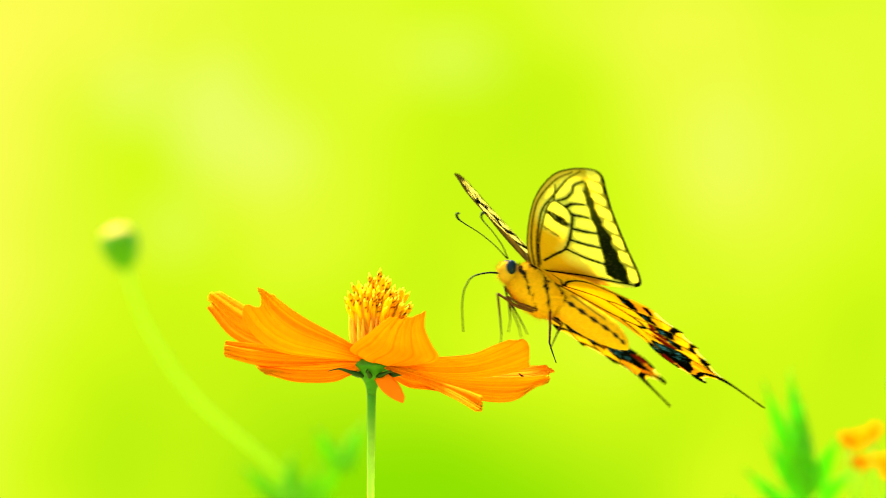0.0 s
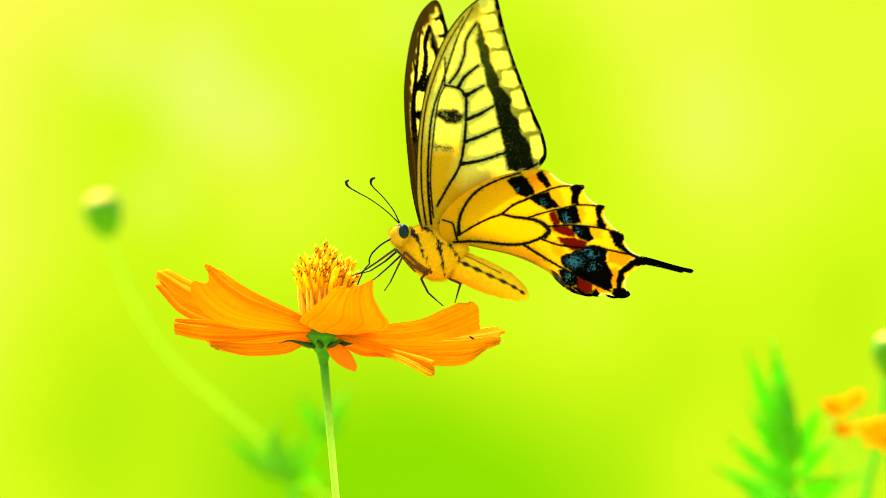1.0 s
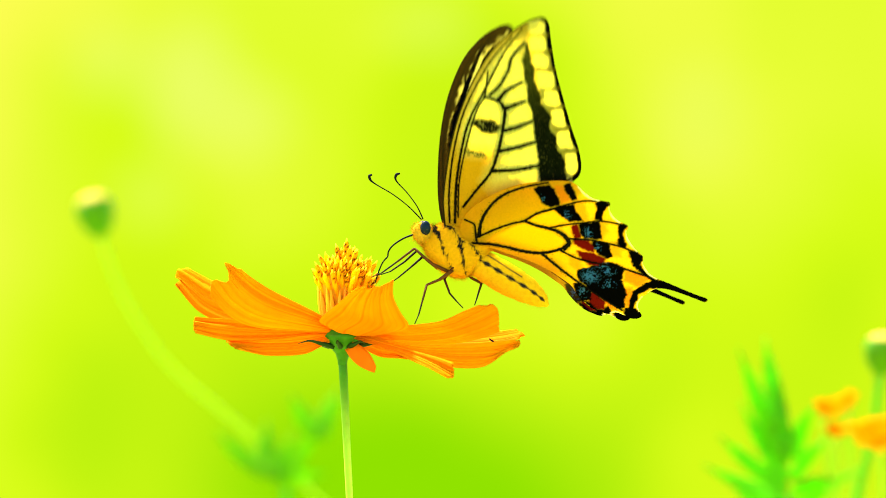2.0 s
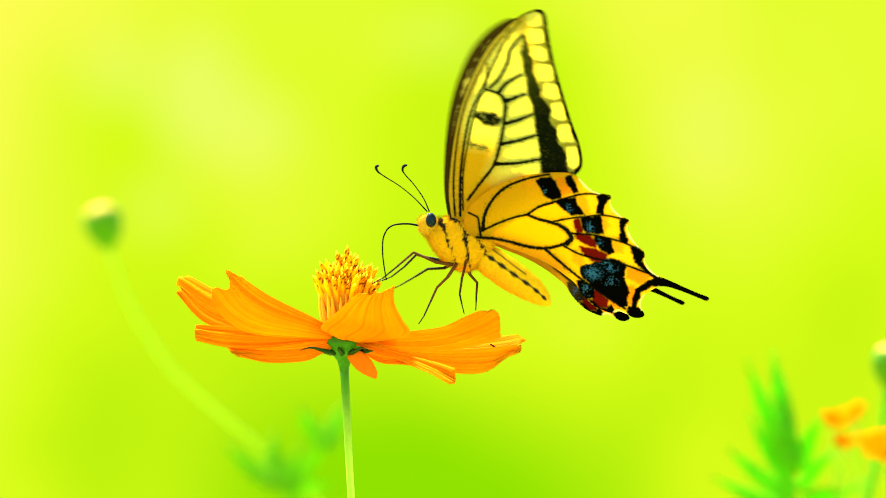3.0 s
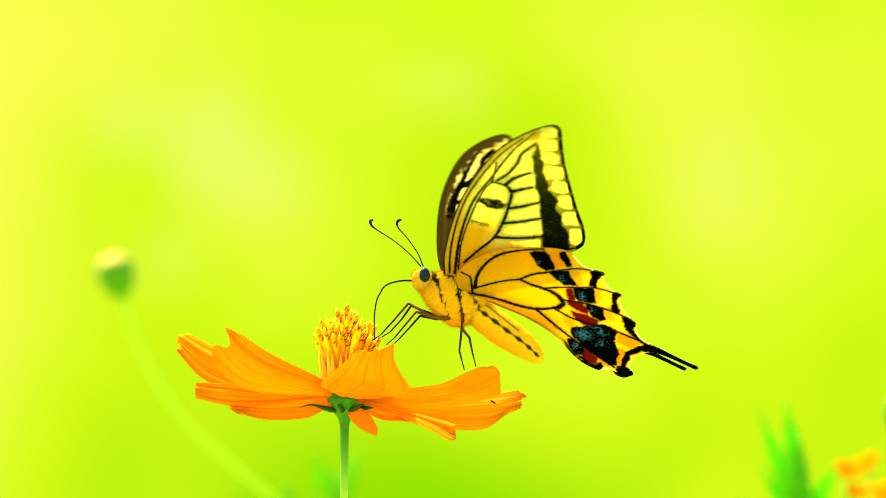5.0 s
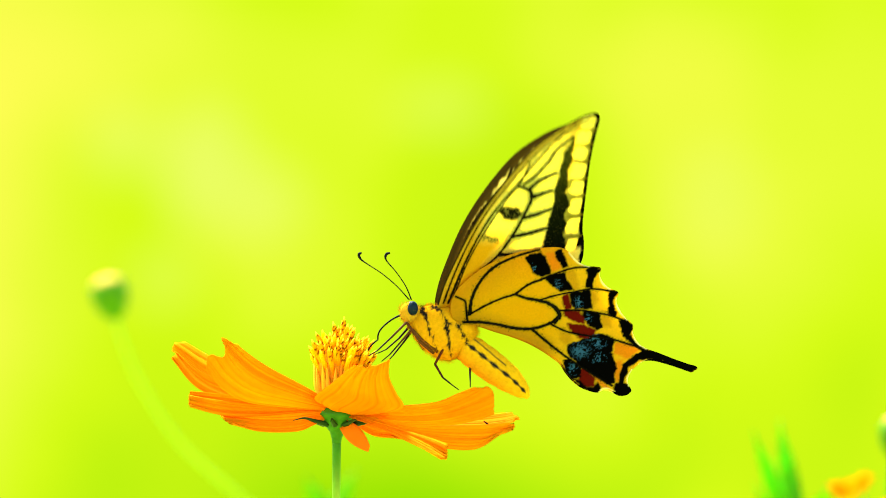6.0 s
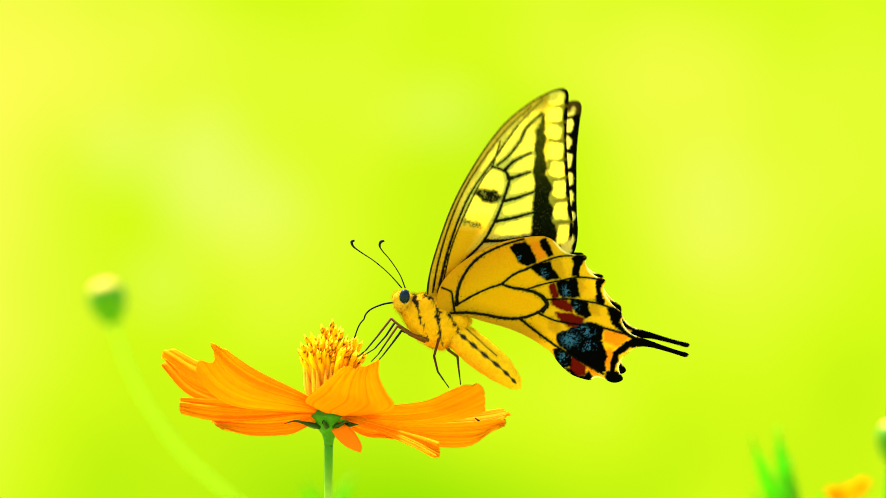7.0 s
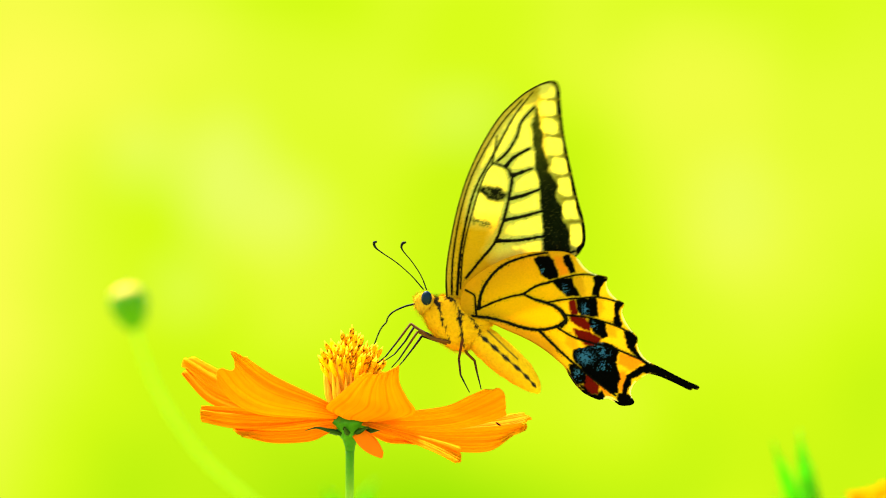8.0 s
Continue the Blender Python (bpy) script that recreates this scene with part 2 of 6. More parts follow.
GLOW_PATCHES = [(-1.15, 1.05, 0.50, 0.95, 0.62), (0.72, 1.03, 0.40, 0.9, 0.20), (-0.50, 1.12, 0.22, 0.3, 0.12), (-0.75, 1.40, 0.7, 0.3, 0.16), (0.25, 1.40, 0.5, 0.2, 0.1),
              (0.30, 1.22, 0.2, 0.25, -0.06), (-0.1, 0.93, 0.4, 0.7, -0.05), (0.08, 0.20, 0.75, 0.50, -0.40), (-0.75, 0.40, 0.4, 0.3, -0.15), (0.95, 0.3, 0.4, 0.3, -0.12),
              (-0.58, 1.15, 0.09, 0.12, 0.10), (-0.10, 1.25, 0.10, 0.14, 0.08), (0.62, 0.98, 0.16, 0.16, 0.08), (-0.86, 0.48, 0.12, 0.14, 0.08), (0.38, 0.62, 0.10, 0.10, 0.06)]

PALE_GLOW_PATCHES = [(-0.53, 1.16, 0.15, 0.20, 0.75), (-0.40, 1.07, 0.14, 0.14, 0.6), (-0.72, 1.22, 0.12, 0.12, 0.5), (0.02, 1.30, 0.16, 0.09, 0.4), (0.66, 1.08, 0.14, 0.2, 0.4), (-0.62, 0.9, 0.1, 0.1, 0.35)]


# ---- cosmos flower ----
def petal_mesh(upper, lower, rim, y_upper, y_lower, bulge, seed, head):
    """One ruffled ray floret, a sheet stretched between its two long edges and its rim (mm)."""
    rs = np.random.RandomState(seed)
    ph = rs.rand(8) * 6.28
    rows, cols = 52, 81
    s, t = np.linspace(0, 1, rows), np.linspace(0, 1, cols)

    def line(points, count, y0, y1):
        c = curve(points, 14)
        d = np.r_[0, np.cumsum(np.linalg.norm(np.diff(c, axis=0), axis=1))]
        k = np.linspace(0, 1, count)
        u, v = np.interp(k * d[-1], d, c[:, 0]), np.interp(k * d[-1], d, c[:, 1])
        return np.c_[u, y0 + (y1 - y0) * k ** 0.8, v]

    turn = math.copysign(1.8, y_upper + y_lower)
    A, B = line(upper, rows, turn, y_upper), line(lower, rows, turn, y_lower)
    T = line([upper[-1], *rim, lower[-1]], cols, y_upper, y_lower)
    # small teeth along the rim
    T[1:-1, 0] += 0.16 * (rs.rand(cols - 2) - 0.5) * np.sign(T[1:-1, 0])
    T[1:-1, 2] += 0.14 * (rs.rand(cols - 2) - 0.5)
    S, Q = np.meshgrid(s, t, indexing="ij")
    g = A[:, None] * (1 - Q[..., None]) + B[:, None] * Q[..., None]
    g += (S ** 5)[..., None] * (T - (A[-1] * (1 - t[:, None]) + B[-1] * t[:, None]))[None]
    nrm = np.cross(np.gradient(g, axis=0), np.gradient(g, axis=1))
    nrm /= np.linalg.norm(nrm, axis=2, keepdims=True) + 1e-9
    nrm *= -np.sign(nrm[..., 1:2].mean() or 1)
    fold = np.sin(Q * 11 + ph[0] + 0.8 * S) + 0.6 * np.sin(Q * 23 + ph[1] - 0.7 * S)
    mid = np.sin(pi * Q) * np.sin(pi * np.minimum(1, S * 0.9 + 0.05))
    lift = -bulge * mid + 0.24 * fold * np.minimum(1, 4 * Q * (1 - Q) + 0.3) * (0.3 + 0.7 * S) + 0.02 * np.sin(Q * 60 + ph[2])
    lift += 0.28 * S ** 4 * np.sin(Q * 6 + ph[3]) + 0.12 * np.sin(S * 9 + ph[6]) * np.sin(Q * 4 + ph[7])
    g = g + nrm * lift[..., None]
    st = 0.5 * fog(Q * 9 + 0.7 * np.sin(S * 3 + ph[4]) + 20, S * 1.2 + 20, seed) + 0.5 * fog(Q * 30 + 0.5 * np.sin(S * 2.4 + ph[5]) + 20, S * 2.5 + 20, seed + 1)
    blush = fog(Q * 2.2 + 30, S * 3 + 30, seed + 2)
    c = np.array((0.93, 0.285, 0.0004)) * (0.86 + 0.2 * st)[..., None]
    c = c + np.array((0.03, 0.10, 0.0006)) * (0.6 * np.clip(st - 0.35, 0, 1) * (0.4 + 0.8 * S) + 0.4 * S * blush)[..., None]
    veinlet = np.clip(np.cos(Q * 88 + ph[3] + 1.5 * np.sin(S * 2 + ph[5])) - 0.7, 0, 1) / 0.3 * fog(Q * 14 + 40, S * 5 + 40, seed + 3)
    # crease shade painted into the petal's colour, beside its own fine veins
    groove_shade = np.clip(np.cos(Q * 23 + ph[1] - 0.7 * S + pi) - 0.86, 0, 1) / 0.14
    c = c * (1 - (0.42 * groove_shade * (1 - 0.6 * S) + 0.30 * veinlet * (1 - 0.5 * S))[..., None] * np.array((0.35, 1.0, 1.0)))
    c = c * (1 - (0.30 * np.clip(0.3 - S, 0, 1) / 0.3)[..., None] * np.array((0.4, 1.0, 1.0)))
    v, f = sheet(g * MM, 0.16 * MM)
    return shape("petal", v, f, PETAL, head, "", np.vstack([c.reshape(-1, 3)] * 2))


PETALS = [
    # upper edge, lower edge and rim between their ends (mm across and up from the calyx), depth of both at the rim, bulge
    ([(-1.4, 2.6), (-7.6, 4.7), (-16.2, 7.6), (-24.5, 10.5), (-29.9, 13.1)],
     [(-1.7, 1.4), (-10.8, 0.6), (-19.4, 2.0), (-26.9, 4.7), (-32.2, 10.1)],
     [(-31.6, 13.1), (-32.0, 12.0), (-31.1, 11.2)], 11, 6, -0.8),
    ([(-1.2, 3.0), (-5.7, 5.6), (-14.0, 9.8), (-19.2, 13.3)],
     [(-1.4, 1.5), (-9.7, 1.9), (-17.2, 2.7), (-21.9, 5.1), (-24.7, 8.6)],
     [(-22.2, 14.6), (-21.5, 11.2), (-24.3, 11.1)], -10, -12, -1.2),
    ([(-1.2, 2.0), (-10.8, 3.0), (-19.4, 3.9), (-27.7, 4.5)],
     [(-1.4, 1.2), (-6.0, 1.1), (-14.0, 0.1), (-21.5, 0.0), (-27.7, 1.3)],
     [(-28.0, 2.8)], -7, -9, 0.4),
    ([(-1.2, 1.7), (-6.5, 1.5), (-14.0, 1.1), (-20.7, 1.3)],
     [(-1.2, 0.4), (-4.4, -1.3), (-7.6, -2.6), (-14.0, -2.8), (-19.6, -1.8)],
     [(-21.7, 0.0)], -6, -8, 0.6),
    ([(-1.0, 2.2), (-4.4, 3.7), (-1.2, 6.9), (2.9, 10.5)],
     [(2.9, 1.9), (8.2, 1.5), (12.4, 2.8), (10.9, 5.6), (9.5, 8.6), (9.5, 11.8)],
     [(4.2, 10.4), (5.5, 10.0), (7.6, 11.0)], -12, -11, -1.5),
    ([(2.2, 2.2), (10.6, 2.8), (18.1, 3.9), (22.6, 6.0), (25.4, 7.2)],
     [(2.2, 1.1), (10.6, -0.6), (19.2, -0.6), (25.6, 0.5), (29.6, 2.0)],
     [(27.9, 7.2), (29.3, 6.0)], -9, -3, 0.3),
    ([(1.8, 2.0), (12.7, 1.7), (23.4, 1.7), (32.2, 2.4)],
     [(1.8, 1.1), (12.7, -0.6), (24.5, -0.9), (29.9, -0.2), (32.9, 0.9)],
     [(33.7, 1.8), (34.5, 1.2)], 8, 1, 0.4),
    ([(2.0, 1.5), (12.2, -0.3), (21.3, -0.3), (28.6, 0.3), (32.5, 0.9)],
     [(2.0, 0.7), (9.5, -1.3), (14.9, -3.6), (21.3, -4.7), (26.7, -4.4), (30.4, -1.8)],
     [(33.3, 0.1), (32.9, -0.6), (31.6, -0.9)], -13, -12, 0.3),
    ([(1.6, 1.3), (10.6, -0.9), (17.0, -2.6), (20.9, -3.9)],
     [(1.6, 0.6), (8.5, -1.3), (14.9, -4.0), (19.2, -6.0)],
     [(20.9, -4.9), (20.6, -6.4)], -16, -20, 0.2),
    ([(1.2, 1.5), (6.3, 0.0), (10.6, -0.6), (13.6, -1.5)],
     [(1.0, 0.4), (4.2, -1.7), (7.6, -3.2), (12.3, -3.4)],
     [(14.0, -2.8)], 12, 9, 0.3),
    ([(0.3, 2.1), (6.3, 3.0), (12.7, 2.4), (18.1, 1.7)],
     [(0.3, 1.3), (6.3, 1.1), (12.7, 0.4), (18.1, 0.0)],
     [(18.9, 0.9)], 24, 22, 0.4),
    ([(-1.2, 2.1), (-4.4, 3.6), (-8.7, 4.7), (-14.0, 6.5)],
     [(-1.0, 1.3), (-4.4, 1.5), (-8.7, 2.4), (-13.4, 4.3)],
     [(-14.7, 5.6)], 26, 22, 0.4),
]


def build_flower():
    root = new("cosmos_flower")
    tagged(root, "orange cosmos flower with ruffled petals on a slim green stem", "flower")
    root.location = (FLOWER_X, 0, 0)
    # calyx cup with its tapering neck (the head's own mesh)
    v, f = tube(curve([(0, 0, -4.6), (0, 0, -3.8), (0, 0, -2.5), (0, 0, -1.0), (0, 0, 0.8), (0, 0, 2.2)], 4) * MM,
                np.array([0.86, 0.95, 1.35, 2.6, 4.2, 3.6]) * MM, 20)
    head = shape("flower_head", v, f, CALYX, root, "green calyx under the petals")
    for i, row in enumerate(PETALS):
        petal_mesh(*row, 40 + i, head)
    # the short folded ray under the calyx
    g = np.zeros((14, 9, 3))
    for i in range(14):
        for j in range(9):
            s, t = i / 13, j / 4 - 1
            g[i, j] = (1.2 + 5.0 * s + 1.0 * t * sin(pi * min(1, s * 0.7 + 0.25)), -2.6 - 2.5 * s, -1.2 - 4.4 * s + 1.3 * t * sin(pi * min(1, s * 0.65 + 0.2)) + 0.3 * t * t)
    v, f = sheet(g * MM, 0.16 * MM)
    shape("petal", v, f, PETAL, head, "small folded petal hanging below", np.full((len(v), 3), (0.86, 0.21, 0.004)))
    # slim dark bracts
    for i in range(9):
        a = 2 * pi * i / 9 + 0.35
        d = np.array((cos(a), sin(a), 0))
        ln = 3.6 + 2.0 * (i % 3)
        pts = curve([d * 2.4 + (0, 0, -1.1), d * (3.2 + ln * 0.3) + (0, 0, -0.5), d * (3.2 + ln * 0.65) + (0, 0, 0.0), d * (3.2 + ln) + (0, 0, -0.5)], 5) * MM
        v, f = tube(pts, np.array([0.6, 0.38, 0.2, 0.06]) * MM, 6)
        shape("bract", v, f, BRACT, head)
    # a dark fleck on a petal's rim
    v, f = tube(np.array([(27.6, -8.6, 0.8), (28.3, -8.8, 0.3), (29.2, -9.0, -0.3)]) * MM, np.array([0.12, 0.20, 0.08]) * MM, 6)
    shape("fleck", v, f, BLACK, head, "tiny dark fleck")
    # raised disc: a narrow cone that carries the florets
    v, f = tube(curve([(-0.6, 0, 2), (-0.4, 0, 6), (-0.1, 0, 10), (0.1, 0, 12.5), (0.2, 0, 13.2)], 4) * MM, np.array([2.8, 3.4, 4.2, 4.0, 1.5]) * MM, 18)
    shape("disc", v, f, FLORET, head, "golden raised centre", np.full((len(v), 3), (0.85, 0.36, 0.01)))
    # florets: yellow tubes with dark anther columns and pale tips
    rs = np.random.RandomState(5)
    kinds = []
    for kind in range(6):
        ln = (7.0, 6.0, 6.6, 5.4, 6.3, 5.8)[kind]
        pts = curve([(0, 0, 0), (0.1, 0, ln * 0.4), (0.05 * kind, 0, ln * 0.72), (0.2, 0.1 * kind, ln)], 5) * MM
        v, f = tube(pts, np.array([0.26, 0.32, 0.46, 0.36, 0.40, 0.04]) * MM, 7)
        tone = np.zeros((len(v), 3))
        for i, q in enumerate(v):
            h = q.z / (ln * MM)
            c = np.array((0.93, 0.24, 0.0005)) * (1 - h / 0.6) + np.array((0.97, 0.54, 0.0008)) * h / 0.6 if h < 0.6 else np.array((0.97, 0.60, 0.001))
            if 0.58 < h < 0.90 and kind not in (3, 5):
                c = np.array((0.13, 0.012, 0.002)) if rs.rand() < 0.27 else np.array((0.92, 0.40, 0.001))
            if h > 0.93:
                c = np.array((0.97, 0.80, 0.03))
            tone[i] = c
        me_ob = shape("floret", v, f, FLORET, None, "", tone)
        kinds.append(me_ob.data)
        bpy.data.objects.remove(me_ob)
    count = 120
    for i in range(count):
        r = math.sqrt((i + 0.5) / count)
        a = i * 2.39996
        lean = r * 30 + rs.uniform(-6, 6)
        ob = new("floret", kinds[rs.randint(6)])
        ob.parent = head
        low = 7.0 + 4.6 * (1 - r * r) + rs.uniform(-0.5, 0.7)
        k = 0.85 + 0.3 * rs.rand()
        ob.matrix_basis = Matrix.Translation(Vector((3.3 * r * cos(a) + 0.5, 3.3 * r * sin(a), low)) * MM) @ Euler((0, radians(lean), a)).to_matrix().to_4x4() @ Matrix.Diagonal((k, k, k, 1))
    # pale pointed chaff between the florets at the foot of the disc
    for i in range(26):
        a = i * 2.39996
        d = np.array((cos(a), sin(a), 0))
        pts = curve([d * 2.6 + (0, 0, 2.2), d * 4.1 + (0, 0, 6.0), d * 4.9 + (0, 0, 9.0 + 2 * rs.rand())], 4) * MM
        v, f = tube(pts, np.array([0.55, 0.6, 0.1]) * MM, 5)
        shape("chaff_scale", v, f, FLORET, head, "", np.full((len(v), 3), (0.90, 0.36 + 0.2 * rs.rand(), 0.015)))
    # stems: the upper one sways, the lower one is rooted
    pts = curve([(0, 0, 0), (-0.35, 0, 40), (-0.2, 0, 70), (0, 0, 96)], 10) * MM
    v, f = tube(pts, np.array([0.82, 0.70, 0.68, 0.70, 0.84]) * MM, 16)
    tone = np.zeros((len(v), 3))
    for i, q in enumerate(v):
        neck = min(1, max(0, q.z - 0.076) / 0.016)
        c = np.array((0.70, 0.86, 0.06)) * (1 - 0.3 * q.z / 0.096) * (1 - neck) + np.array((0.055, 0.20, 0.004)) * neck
        # lengthwise streaks, greener between
        stem_streak = 0.5 + 0.5 * sin(3 * math.atan2(q.y, q.x + 0.0002) + 9 * q.z / 0.096)
        tone[i] = over(c[None], (0.16, 0.42, 0.006), np.array([0.55 * stem_streak * (0.4 + 0.6 * q.z / 0.096) * (1 - 0.8 * neck)]))[0]
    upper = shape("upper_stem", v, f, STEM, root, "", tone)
    pts = curve([(3, 5, 0), (6, 3, 200), (-2, 1, 400), (0, 0, STEM_FOOT / MM)], 12) * MM
    v, f = tube(pts, np.array([2.0, 1.6, 1.1, 0.95]) * MM, 10)
    lower = shape("lower_stem", v, f, STEM, root, "", np.full((len(v), 3), (0.22, 0.42, 0.05)))
    return root, head, upper, lower


# ---- butterfly ----
YAW = 8.0


def flank(u, v, y=0.0):
    """A place on the butterfly (mm) from its side view: u towards the tail, v up, y to its far side."""
    return np.array(((u + y * sin(radians(YAW))) / cos(radians(YAW)), y, v))


FORE_EDGE = [(-0.22, -0.22), (-1.46, 1.24), (-1.35, 6.18), (-0.34, 12.03), (1.24, 18.54), (3.37, 24.72), (6.29, 30.91), (9.89, 36.52), (13.82, 40.46), (17.19, 42.71), (20.23, 43.72), (21.58, 42.59), (21.80, 38.77), (22.25, 33.15), (23.26, 26.97), (24.39, 20.79), (25.40, 16.30), (25.51, 12.36), (24.27, 10.23), (20.57, 7.87), (14.39, 4.83), (7.64, 1.46), (2.58, -1.12)]
FORE_BAND = [(16.93, 38.21), (16.28, 34.97), (16.36, 32.13), (16.69, 29.29), (16.89, 26.04), (17.30, 22.80), (17.42, 19.55), (17.70, 14.68), (17.58, 9.81), (22.37, 9.81), (22.57, 14.28), (21.15, 16.91), (21.23, 19.14), (20.14, 21.17), (20.34, 23.61), (19.12, 25.64), (18.84, 28.48), (17.91, 30.50), (17.91, 33.75), (17.50, 36.59), (17.34, 38.21)]
FORE_VEINS = [
    # line, width at its root and tip (mm)
    ([(0.67, 1.69), (1.57, 9.55), (3.15, 16.86), (5.17, 23.04), (8.32, 28.66), (12.70, 36.52), (16.63, 41.58)], 0.42, 0.10),
    ([(-0.34, 1.69), (0.11, 8.43), (1.57, 16.30), (3.82, 23.60), (6.74, 29.56), (10.45, 35.40), (14.61, 40.12)], 0.28, 0.10),
    ([(1.35, 2.81), (2.25, 10.68), (4.38, 18.54), (6.74, 25.06), (8.54, 27.65)], 0.20, 0.12),
    ([(2.49, 4.94), (5.33, 8.39), (8.17, 11.84), (9.79, 15.49), (11.01, 19.55), (11.74, 22.80), (12.06, 24.74), (11.66, 25.55)], 0.34, 0.48),
    ([(8.41, 27.66), (9.79, 27.26), (11.21, 26.53), (12.06, 25.23)], 0.24, 0.46),
    ([(8.41, 27.66), (8.98, 30.30), (9.47, 32.94)], 0.18, 0.10),
    ([(9.39, 27.99), (11.42, 29.90), (13.24, 32.94), (14.26, 35.78), (16.77, 38.62)], 0.34, 0.26),
    ([(11.09, 27.18), (12.63, 28.80), (15.63, 30.58)], 0.62, 0.26),
    ([(12.23, 25.23), (13.85, 25.84), (15.96, 26.61)], 0.64, 0.28),
    ([(11.33, 20.60), (14.26, 21.38), (17.01, 22.47)], 0.64, 0.30),
    ([(10.32, 16.47), (13.44, 17.12), (17.42, 18.25)], 0.6, 0.32),
    ([(8.70, 12.33), (12.63, 12.49), (17.66, 13.38)], 0.58, 0.34),
    ([(2.36, 1.69), (8.77, 4.50), (15.51, 7.53), (23.38, 10.45)], 0.3, 0.3),
]
FORE_RAYS = [[(16.89, 40.04), (21.48, 40.16)], [(17.30, 36.51), (21.72, 36.91)], [(17.70, 32.69), (22.21, 33.18)], [(18.52, 28.64), (22.86, 29.37)], [(19.53, 24.74), (23.51, 25.72)], [(20.54, 20.48), (24.40, 21.25)], [(21.56, 15.98), (25.29, 16.38)]]
FORE_MOONS = [(q, a, c) for q, a, c in zip([(19.45, 41.78), (19.37, 38.37), (19.77, 34.89), (20.34, 30.99), (21.23, 27.18), (22.13, 23.12), (22.98, 18.58), (23.99, 13.46)], (1.75, 1.5, 1.5, 1.6, 1.6, 1.5, 1.55, 1.3), (1.5, 1.5, 1.6, 1.75, 1.75, 1.85, 2.0, 2.5))]
FORE_SPOT = [(5.53, 22.31), (6.55, 23.00), (8.98, 22.96), (10.93, 21.58), (9.59, 20.04), (7.56, 20.60)]
FORE_DUST = [(3.71, 16.63), (7.36, 16.06), (7.76, 15.01), (4.11, 15.57)]
FORE_GOLD = [(-2.47, -0.56), (-1.35, 10.68), (0.90, 19.5), (3.37, 15.4), (8.6, 15.3), (6.6, 10.1), (8.2, 7.6), (14.0, 8.2), (16.5, 6.4), (2.5, -0.9)]

HIND_EDGE = ([(-0.44, 0.33), (-0.66, 2.95), (0.66, 5.79), (3.28, 8.19), (6.77, 10.37), (10.70, 12.01), (14.85, 12.88), (19.11, 13.10), (21.18, 12.66)]
             + [(22.53, 11.56), (23.84, 10.03), (25.39, 9.16), (27.97, 8.71), (27.82, 7.27), (28.40, 5.87), (29.54, 4.66), (31.24, 3.79), (30.85, 2.25), (31.27, 0.69), (32.39, -1.15), (33.80, -2.61), (33.81, -4.22), (34.56, -5.86), (35.91, -7.16), (38.82, -8.41), (41.62, -9.66), (44.14, -10.68), (45.44, -11.11), (45.88, -11.57), (45.29, -12.00), (43.9, -11.5), (41.1, -10.44), (38.3, -9.58), (36.2, -9.52), (34.54, -10.43), (33.31, -11.51), (32.60, -12.88), (32.62, -14.01), (33.17, -15.32), (32.32, -15.92), (31.02, -15.92), (29.85, -15.30), (28.33, -14.75), (26.95, -15.17), (25.53, -14.83), (23.66, -13.99), (22.13, -12.63), (20.88, -10.95), (19.98, -9.34), (18.29, -7.89), (16.15, -6.31), (13.45, -4.77), (10.75, -3.60), (8.06, -2.64), (5.37, -1.59)]
             + [(3.06, -0.98), (1.31, -0.87)])
HIND_VEINS = [
    ([(2.88, 1.09), (3.25, 3.48), (4.11, 5.65), (5.92, 8.17), (8.52, 10.22), (12.48, 11.84), (16.55, 12.80)], 0.6, 0.3),
    ([(2.40, -0.15), (2.24, 2.08), (2.02, 3.64), (0.37, 4.56)], 0.4, 0.3),
    ([(2.62, 0.91), (6.23, 2.66), (9.33, 3.83), (11.67, 4.47), (14.16, 6.11), (17.23, 7.21)], 0.3, 0.4),
    ([(11.68, 4.37), (13.63, 3.55), (15.82, 3.06), (18.05, 2.31), (19.50, 1.03), (19.95, -0.10), (19.08, -1.19)], 0.4, 0.95),
    ([(1.62, -0.42), (5.34, -0.65), (8.57, -1.35), (11.27, -2.10), (14.51, -2.41), (17.20, -1.83), (19.07, -1.09)], 0.5, 0.5),
    ([(17.23, 7.21), (20.56, 8.36), (23.70, 8.96), (27.97, 8.66)], 0.28, 0.25),
    ([(16.36, 3.10), (20.05, 3.95), (23.26, 4.39), (26.49, 4.67), (31.18, 3.84)], 0.28, 0.25),
    ([(19.89, 0.84), (23.59, 0.73), (26.36, 0.25), (30.28, -0.87), (33.69, -2.56)], 0.28, 0.25),
    ([(18.29, -1.76), (21.60, -3.40), (26.56, -4.55), (30.16, -5.31), (35.46, -7.28)], 0.32, 0.3),
    ([(14.51, -2.41), (17.25, -4.95), (20.48, -7.77), (23.95, -10.37), (29.52, -14.13)], 0.5, 0.3),
]
